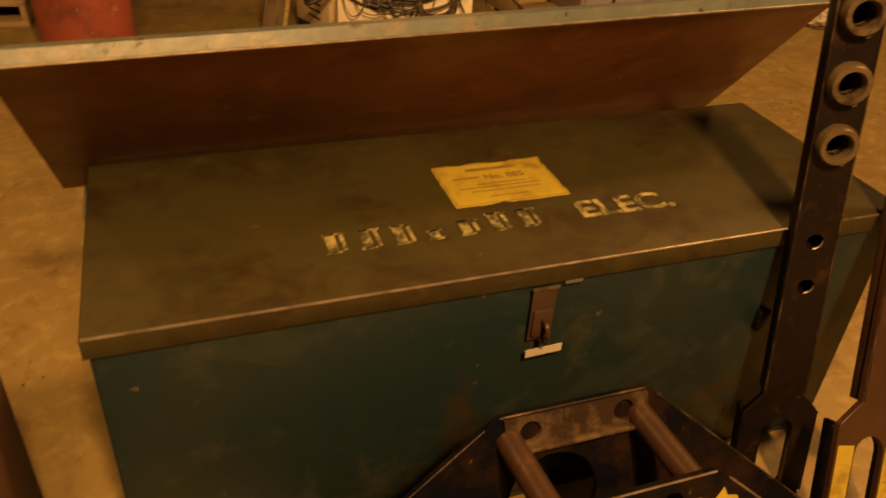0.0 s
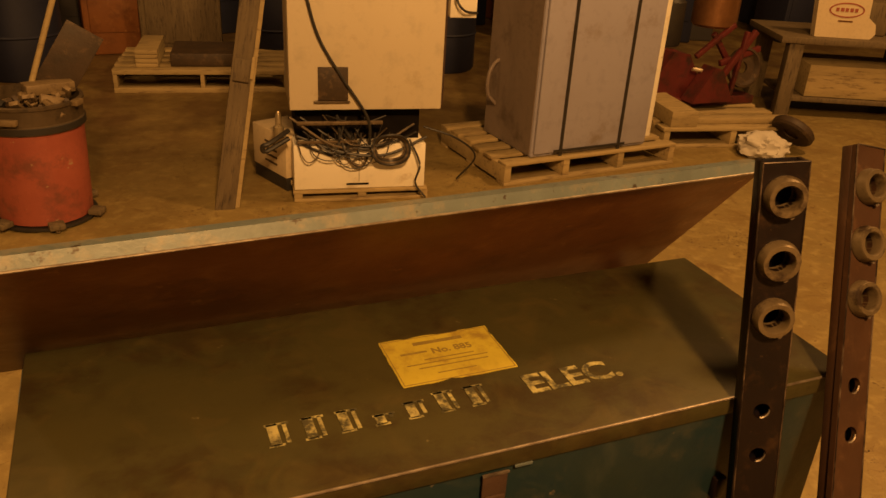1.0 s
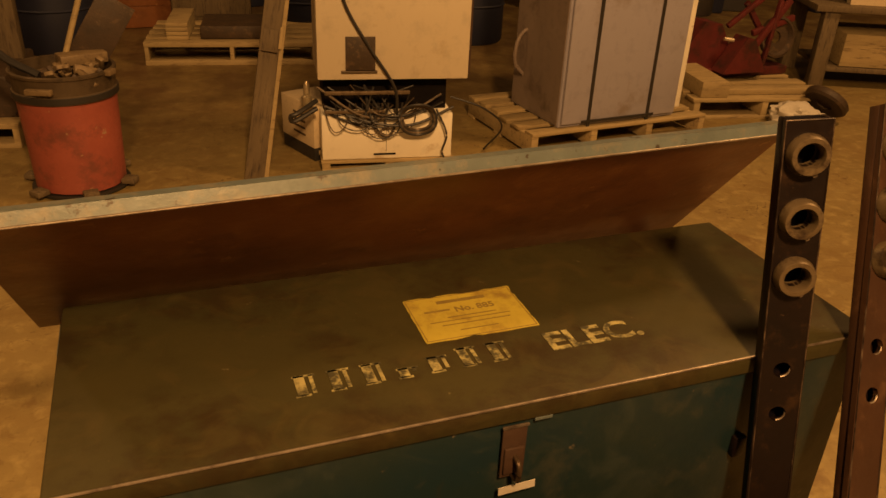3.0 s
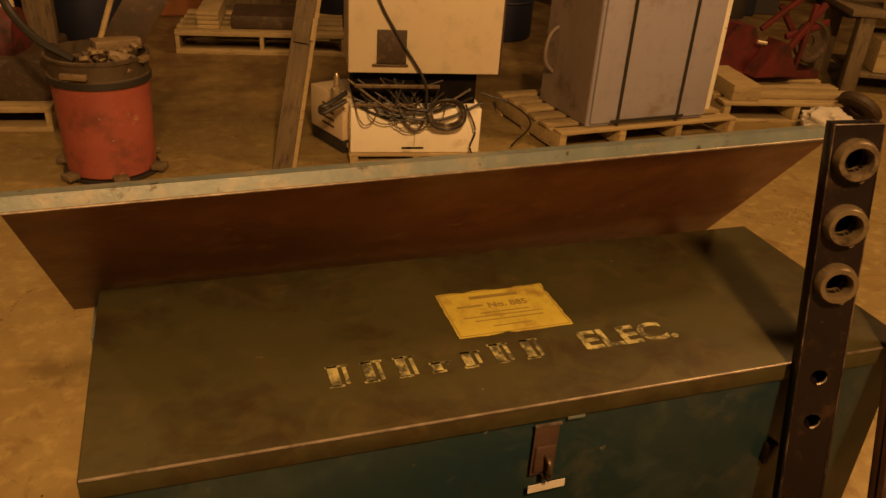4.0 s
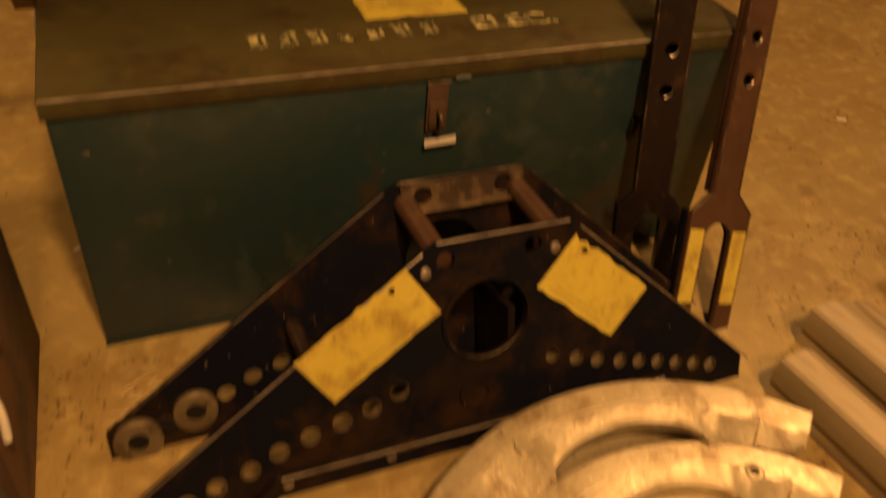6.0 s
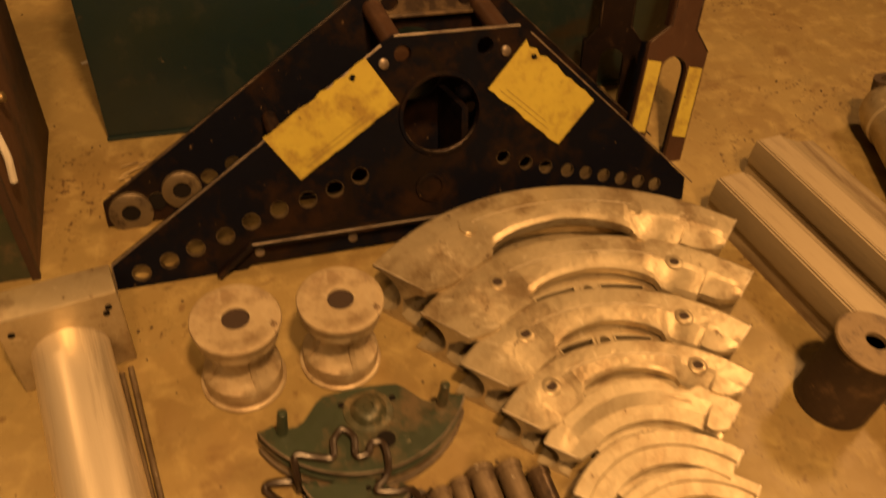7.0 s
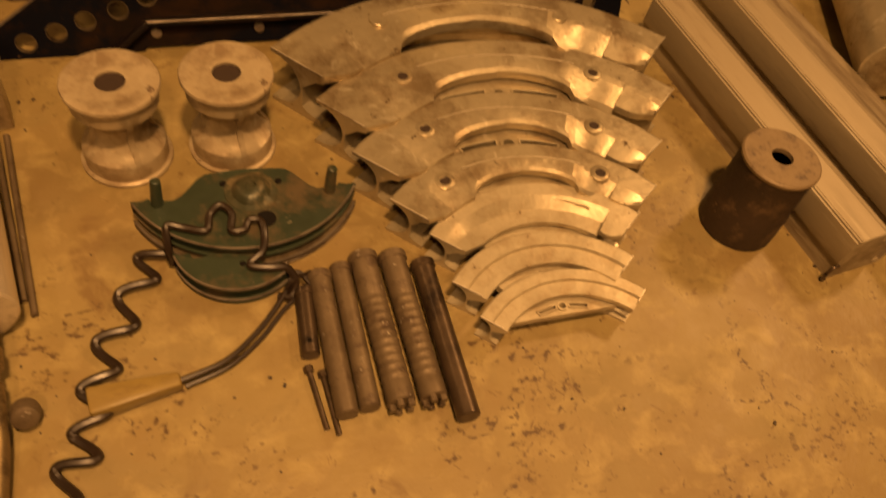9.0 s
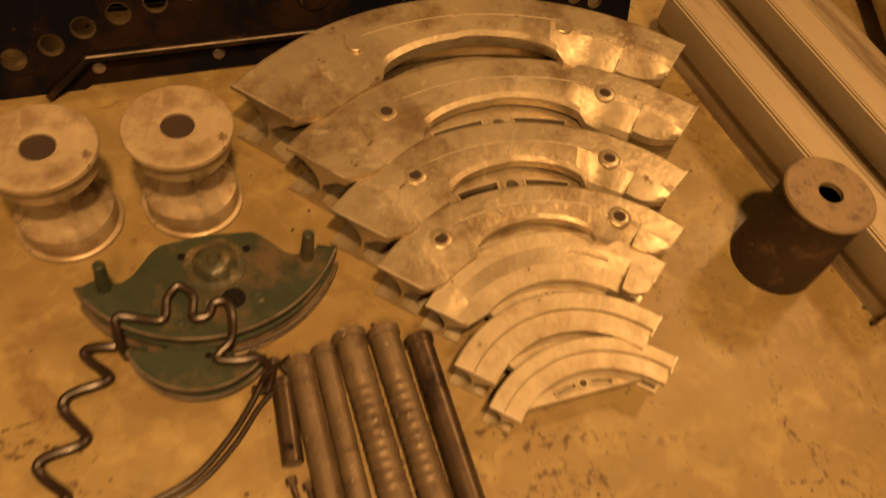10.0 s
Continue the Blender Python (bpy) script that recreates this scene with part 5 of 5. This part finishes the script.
    side = thing("louvred_box", "small cream louvred metal box on the floor", "metal box", Matrix.Translation((0.835, 2.975, 0)) @ Matrix.Rotation(radians(-70), 4, "Z") @ Matrix.Scale(0.80, 4))
    part("body", box(fresh(), -0.05, 0.0, 0.085, 0.34, 0.26, 0.35, 0.005), M_BEIGE, side)
    part("plinth", box(fresh(), -0.045, 0.004, 0.0, 0.335, 0.256, 0.085, 0.003), M_BLACK, side, "black plinth")
    for i in range(4):
        part("louvre", box(fresh(), 0.10, -0.005, 0.14 + 0.042 * i, 0.24, 0.001, 0.152 + 0.042 * i, 0.002), M_BAND, side)


cabinet_unit()


def leaning_planks():
    for k, (x, label, mat, w) in enumerate(((0.562, "long dark weathered plank leaning upright", M_OLDWOOD, 0.090), (0.640, "pale sawn plank leaning upright behind another", M_WOOD, 0.036))):
        foot = Vector((x, 2.570 + 0.012 * k, 0.0))
        head = Vector((x + 0.36, 2.95 + 0.012 * k, 1.68))
        up = (head - foot).normalized()
        side = Vector((1, -0.10, 0))
        side = (side - side.dot(up) * up).normalized()
        m = Matrix((side, up.cross(side), up)).transposed().to_4x4()
        m.translation = foot
        p = thing("plank", label, "plank", m, "leaning planks")
        part("board", box(fresh(), 0, 0, 0.0, w, 0.036, 1.72, 0.004), mat, p)
        part("cleat", box(fresh(), 0.01, -0.020, 0.60, w - 0.01, 0.0, 0.70, 0.003), mat, p)


leaning_planks()


def red_drum():
    d = thing("red_drum", "scuffed red steel drum full of scrap on a dolly", "drum", Matrix.Translation((-0.140, 2.705, 0)) @ Matrix.Scale(0.885, 4))
    part("shell", lathe(fresh(), [(0.205, 0.022), (0.213, 0.028), (0.222, 0.30), (0.228, 0.478), (0.216, 0.478), (0.203, 0.04)], 48, closed=True), M_RED, d, "scuffed faded red shell")
    part("rim_band", lathe(fresh(), [(0.229, 0.476), (0.238, 0.480), (0.238, 0.515), (0.231, 0.520), (0.233, 0.590), (0.241, 0.595), (0.241, 0.607), (0.233, 0.612), (0.224, 0.610), (0.222, 0.476)], 48, closed=True), M_BAND, d, "dented grey rim band")
    part("dark_band", lathe(fresh(), [(0.2385, 0.482), (0.2405, 0.484), (0.2405, 0.512), (0.2385, 0.514)], 48, closed=True), M_BLACK, d)
    for a, z in ((250, 0.548), (330, 0.600)):
        part("clamp", box(fresh(), 0.232, -0.07 if a < 300 else -0.03, -0.013, 0.262, 0.05 if a < 300 else 0.03, 0.013, 0.003, Matrix.Translation((0, 0, z)) @ Matrix.Rotation(radians(a), 4, "Z")), M_CYLTOP, d, "pale clamp")
    dolly = part("dolly", lathe(fresh(), [(0.10, 0.008), (0.235, 0.008), (0.235, 0.020), (0.10, 0.020)], 32, closed=True), M_BLACK, d, "round caster dolly")
    for a in (222, 282, 338, 40, 100, 160):
        part("caster", box(box(fresh(), 0.215, -0.036, 0.022, 0.282, 0.036, 0.050, 0.006, Matrix.Rotation(radians(a), 4, "Z")), 0.235, -0.012, 0.0, 0.270, 0.012, 0.034, 0.010, Matrix.Rotation(radians(a), 4, "Z")), M_OLDWOOD if a != 275 else M_WOOD, dolly, "worn wooden block with a caster")
    rng = random.Random(3)
    for k in range(34):
        a, r = rng.uniform(0, 6.28), rng.uniform(0, 0.19)
        w = rng.uniform(0.018, 0.06)
        piece = box(fresh(), -w, -w * 0.4, -0.01, w, w * 0.4, 0.01, 0.002)
        part("scrap_piece", piece, M_CYLTOP if k % 3 else M_CYL, d, "", Matrix.Translation((r * math.cos(a), r * math.sin(a), 0.545 + rng.uniform(0, 0.06))) @ Euler((rng.uniform(-1, 1), rng.uniform(-1, 1), rng.uniform(0, 3))).to_matrix().to_4x4())
    part("filling", lathe(fresh(), [(0.2, 0.50), (0.2, 0.54)], 32), M_CYL, d)
    part("black_tool", sweep(fresh(), smooth_path([(-0.10, -0.05, 0.58), (-0.25, 0.02, 0.66), (-0.36, 0.1, 0.78), (-0.40, 0.12, 0.92)], 8), 0.020, 8), M_BLACK, d, "bent black bar sticking out")
    part("shovel_handle", rod(fresh(), (0.0, 0.10, 0.60), (0.21, 0.22, 1.15), 0.014), M_WOOD, d, "pale wooden handle")
    part("shovel_blade", box(fresh(), -0.02, -0.004, 0.0, 0.16, 0.004, 0.36, 0.002, Matrix.Translation((0.03, 0.13, 0.62)) @ Matrix.Rotation(radians(33), 4, "Y")), M_CYL, d)
    part("scrap_tray", box(fresh(), 0.0, 0.0, 0.60, 0.22, 0.10, 0.65, 0.004, Matrix.Rotation(radians(20), 4, "Z")), M_CYLTOP, d)


red_drum()

P2 = Matrix.Translation((3.30, 2.885, 0)) @ Matrix.Rotation(radians(-10.5), 4, "Z")
pallet(P2, 0.95, 1.0, "pale wooden pallet under the red machine", 6, 3)
bm = fresh()
box(bm, 0.04, 0.02, 0.128, 0.22, 0.80, 0.225, 0.005, P2)
box(bm, 0.23, 0.08, 0.128, 0.92, 0.17, 0.165, 0.004, P2)
whole("timber_block", bm, M_WOOD, "thick pale timber blocks on the pallet", "timber")


def red_machine():
    m = thing("red_machine", "dusty dark red pump machine with a copper drum", "machine", Matrix.Translation((3.86, 3.42, 0.128)) @ Matrix.Scale(0.80, 4))
    part("base", box(fresh(), -0.40, -0.18, 0.0, 0.58, 0.45, 0.07, 0.01), M_REDDARK, m)
    part("gear_case", plate(fresh(), [(-0.42, 0.07), (-0.06, 0.07), (-0.02, 0.24), (-0.14, 0.43), (-0.30, 0.45), (-0.44, 0.26)], [], 0.24, Matrix.Translation((0, -0.12, 0))), M_REDDARK, m, "angular dull red gear case")
    part("lower_wedge", plate(fresh(), [(-0.20, 0.07), (0.22, 0.07), (0.06, 0.34), (-0.02, 0.36)], [], 0.16, Matrix.Translation((0, -0.32, 0.0))), M_REDDARK, m, "dull red wedge-shaped foot")
    for p, q, wide in (((0.08, 0.10), (0.46, 0.62), 0.05), ((0.14, 0.58), (0.52, 0.14), 0.045), ((-0.05, 0.40), (0.30, 0.66), 0.04), ((0.20, 0.34), (0.60, 0.46), 0.05), ((0.30, 0.08), (0.36, 0.62), 0.035)):
        way = Vector((q[0] - p[0], 0, q[1] - p[1]))
        turn = Matrix.Translation((p[0], -0.20 + 0.3 * p[1], p[1])) @ Matrix.Rotation(-math.atan2(way.z, way.x), 4, "Y")
        part("frame_bar", box(fresh(), 0, -0.02, -wide / 2, way.length, 0.02, wide / 2, 0.006, turn), M_REDDARK, m, "dull red angle bar")
    part("flywheel", lathe(fresh(), [(0.05, 0), (0.16, 0.0), (0.17, 0.012), (0.17, 0.05), (0.15, 0.055), (0.13, 0.02), (0.05, 0.02)], 28, Matrix.Translation((0.44, -0.10, 0.30)) @ Matrix.Rotation(radians(78), 4, "X"), True), M_CYL, m, "dark rusty flywheel")
    part("drum", lathe(fresh(), [(0.17, 0), (0.19, 0.02), (0.19, 0.34), (0.21, 0.36), (0.21, 0.40)], 28, Matrix.Translation((0.22, 0.10, 0.62))), M_COPPER, m, "tarnished copper drum")
    part("motor", lathe(fresh(), [(0.12, 0), (0.13, 0.02), (0.13, 0.36), (0.09, 0.40)], 24, Matrix.Translation((-0.18, 0.2, 0.45))), M_BLACK, m, "black motor")
    part("fitting", rod(fresh(), (-0.16, -0.20, 0.33), (-0.08, -0.22, 0.32), 0.016, steps=10), M_ALUPOL, m, "bright fitting")


red_machine()


def lump(radius, seed, flat=0.6):
    bm = fresh()
    bmesh.ops.create_icosphere(bm, subdivisions=4, radius=radius)
    for v in bm.verts:
        n = v.co.normalized()
        v.co *= 1 + 0.30 * noise.noise(n * 2.3 + Vector((seed, 0, 0))) + 0.14 * noise.noise(n * 7 + Vector((0, seed, 0)))
        v.co.z = max(v.co.z * flat, -radius * flat * 0.55)
    return bm


whole("rag", lump(0.15, 3.0), M_CLOTH, "crumpled dirty white rag on the floor", "rag", m=Matrix.Translation((3.86, 2.63, 0.05)))
w = thing("caster_wheel", "brown rubber wheel leaning on the rags", "wheel", Matrix.Translation((4.10, 2.66, 0.130)) @ Matrix.Rotation(radians(42), 4, "Y") @ Matrix.Rotation(radians(-8), 4, "X"))
part("tyre", lathe(fresh(), [(0.05, -0.028), (0.125, -0.028), (0.138, -0.014), (0.138, 0.014), (0.125, 0.028), (0.05, 0.028)], 32, closed=True), M_CYL, w)
part("hub", lathe(fresh(), [(0.05, -0.016), (0.05, 0.016)], 20), M_CYL, w)


def workbench():
    b = thing("workbench", "heavy timber workbench loaded with clutter", "workbench", Matrix.Translation((4.58, 3.30, 0)) @ Matrix.Rotation(radians(-24), 4, "Z") @ Matrix.Scale(0.72, 4))
    part("top", box(fresh(), -0.1, 0, 0.74, 2.9, 1.0, 0.80, 0.006), M_OLDWOOD, b)
    for x in (0.0, 1.4, 2.7):
        for y in (0.03, 0.85):
            part("leg", box(fresh(), x, y, 0, x + 0.14, y + 0.12, 0.74, 0.005), M_OLDWOOD, b)
    part("shelf", box(fresh(), 0.14, 0.10, 0.16, 2.7, 0.9, 0.20, 0.004), M_OLDWOOD, b)
    part("crate", box(fresh(), 0.3, 0.15, 0.205, 1.30, 0.80, 0.52, 0.008), M_WOOD, b, "dusty wooden crate on the shelf")
    part("crate", box(fresh(), 1.5, 0.15, 0.205, 2.6, 0.80, 0.42, 0.008), M_OLDWOOD, b)
    sign = thing("advertising_panel", "cream panel with a rounded red oval mark, standing on the bench", "sign panel", Matrix.Translation((4.72, 3.33, 0.577)) @ Matrix.Rotation(radians(-24), 4, "Z") @ Matrix.Scale(0.72, 4))
    bm = plate(fresh(), [(0.08, 0.0), (0.62, 0.0), (0.66, 0.05), (0.64, 0.14), (0.56, 0.2), (0.52, 0.75), (0.02, 0.75), (0.0, 0.70)], [], 0.10)
    part("panel", bm, M_BEIGE, sign)
    part("oval_mark", plate(fresh(), [(0.33 + 0.17 * math.cos(a), 0.26 + 0.07 * math.sin(a)) for a in [2 * math.pi * i / 28 for i in range(28)]], [[(0.33 + 0.155 * math.cos(a), 0.26 + 0.058 * math.sin(a)) for a in [2 * math.pi * i / 28 for i in range(28)]]], 0.003, Matrix.Translation((0, -0.0035, 0))), M_RED, sign, "faded red oval outline")
    for i, w_ in enumerate((0.030, 0.034, 0.03, 0.032, 0.03)):
        part("mark_bar", box(fresh(), 0.225 + i * 0.045, -0.0035, 0.245, 0.225 + i * 0.045 + w_, -0.001, 0.28), M_RED, sign)
    part("mark_bar", box(fresh(), 0.27, -0.0035, 0.15, 0.41, -0.001, 0.165), M_COPPER, sign)


workbench()
rng = random.Random(8)
for k in range(7):
    x, y = 5.35 + 0.22 * k, 3.38 - 0.10 * k
    h = rng.uniform(0.15, 0.5)
    bm = box(fresh(), -0.13, -0.1, 0, 0.13, 0.1, h, 0.015)
    whole("bench_box", bm, (M_OLDWOOD, M_TARP, M_RUSTY, M_BEIGE)[k % 4], "dim box of parts on the workbench", "box", "boxes on the bench", m=Matrix.Translation((x, y, 0.578)) @ Matrix.Rotation(rng.uniform(0, 1), 4, "Z"))

# far pallet with stacked timber, and the dim clutter behind
PF = Matrix.Translation((0.180, 4.76, 0)) @ Matrix.Rotation(radians(-9), 4, "Z") @ Matrix.Scale(0.66, 4)
pallet(PF, 1.75, 1.1, "worn wooden pallet far across the floor", 5, 3, tall=0.24, thick=0.05)
for i in range(4):
    whole("timber_offcut", box(fresh(), 0.22, 0.1, 0.241 + 0.045 * i, 0.44, 0.9, 0.281 + 0.045 * i, 0.004, PF), M_WOOD, "short stacked timber offcut on the pallet", "timber", "stacked offcuts")
whole("steel_box", box(fresh(), 0.56, 0.15, 0.242, 1.40, 0.8, 0.375, 0.008, PF), M_CYL, "low rusty steel box on the pallet", "steel box")

PL = Matrix.Translation((-1.36, 3.36, 0)) @ Matrix.Rotation(radians(-7), 4, "Z") @ Matrix.Scale(0.74, 4)
pallet(PL, 1.25, 1.1, "dusty wooden pallet under old machinery", 5, 3, tall=0.17, thick=0.035)
mach = thing("old_machine", "dim rusty red machine housing on a pallet", "machine", PL @ Matrix.Translation((0.1, 0.15, 0.172)))
part("bed", box(fresh(), 0, 0, 0, 1.1, 0.8, 0.28, 0.02), M_CYL, mach)
part("housing", lathe(fresh(), [(0.10, 0), (0.25, 0.04), (0.25, 0.5), (0.14, 0.56)], 28, Matrix.Translation((0.95, 0.35, 0.30)) @ Matrix.Rotation(radians(-90), 4, "Y")), M_REDDARK, mach)
part("wheel", lathe(fresh(), [(0.05, 0), (0.17, 0.01), (0.17, 0.05), (0.05, 0.06)], 24, Matrix.Translation((0.98, 0.05, 0.12)) @ Matrix.Rotation(radians(90), 4, "X")), M_CYL, mach)
panel = thing("cream_sheet", "tall cream metal sheet with a hanging dark cable", "metal sheet", Matrix.Translation((-0.78, 3.75, 0)))
part("sheet", box(fresh(), -0.55, 0, 0, 0.18, 0.03, 2.0, 0.004), M_BEIGE, panel)
part("cable", sweep(fresh(), smooth_path([(-0.10, -0.02, 1.3), (-0.06, -0.03, 0.86), (0.02, -0.03, 0.80), (0.07, -0.03, 0.9), (0.08, -0.02, 1.3)], 8), 0.012), M_BLACK, panel)
whole("timber_post", box(fresh(), -0.56, 3.72, 0, -0.42, 3.85, 2.6, 0.01), M_OLDWOOD, "thick dark timber post standing on the floor", "post")

rng = random.Random(21)
for k in range(34):
    x = -4.4 + 0.40 * k + rng.uniform(-0.12, 0.12)
    y = 5.9 + rng.uniform(0, 1.6)
    if -6 < x < 15:
        h, w_, d_ = rng.uniform(0.5, 1.6), rng.uniform(0.3, 0.7), rng.uniform(0.3, 0.6)
        bm = box(fresh(), -w_ / 2, -d_ / 2, 0, w_ / 2, d_ / 2, h, 0.02)
        box(bm, -w_ / 2 + 0.05, -d_ / 2 - 0.01, h * 0.2, w_ / 2 - 0.05, -d_ / 2 + 0.01, h * 0.8, 0.005)
        whole("stored_crate", bm, (M_TARP, M_WALL, M_RUSTY, M_OLDWOOD, M_TARP)[k % 5], "dim stored crate far back in the hall", "crate", "stored crates at the back", m=Matrix.Translation((x, y, 0)) @ Matrix.Rotation(rng.uniform(-0.4, 0.4), 4, "Z"))
for x, y in ((2.05, 5.0), (2.72, 5.2), (1.45, 5.5), (-0.4, 5.4)):
    b = thing("blue_barrel", "dim dark blue barrel at the back", "barrel", Matrix.Translation((x, y, 0)), "blue barrels")
    part("shell", lathe(fresh(), [(0.27, 0), (0.285, 0.02), (0.285, 0.29), (0.295, 0.30), (0.285, 0.31), (0.285, 0.58), (0.295, 0.59), (0.285, 0.60), (0.285, 0.86), (0.27, 0.88)], 32), M_TARP, b)
tagbm = box(fresh(), 2.02, 4.705, 0.54, 2.07, 4.713, 0.63)
whole("paper_slip", tagbm, M_CLOTH, "small pale paper slip on a barrel", "paper slip")
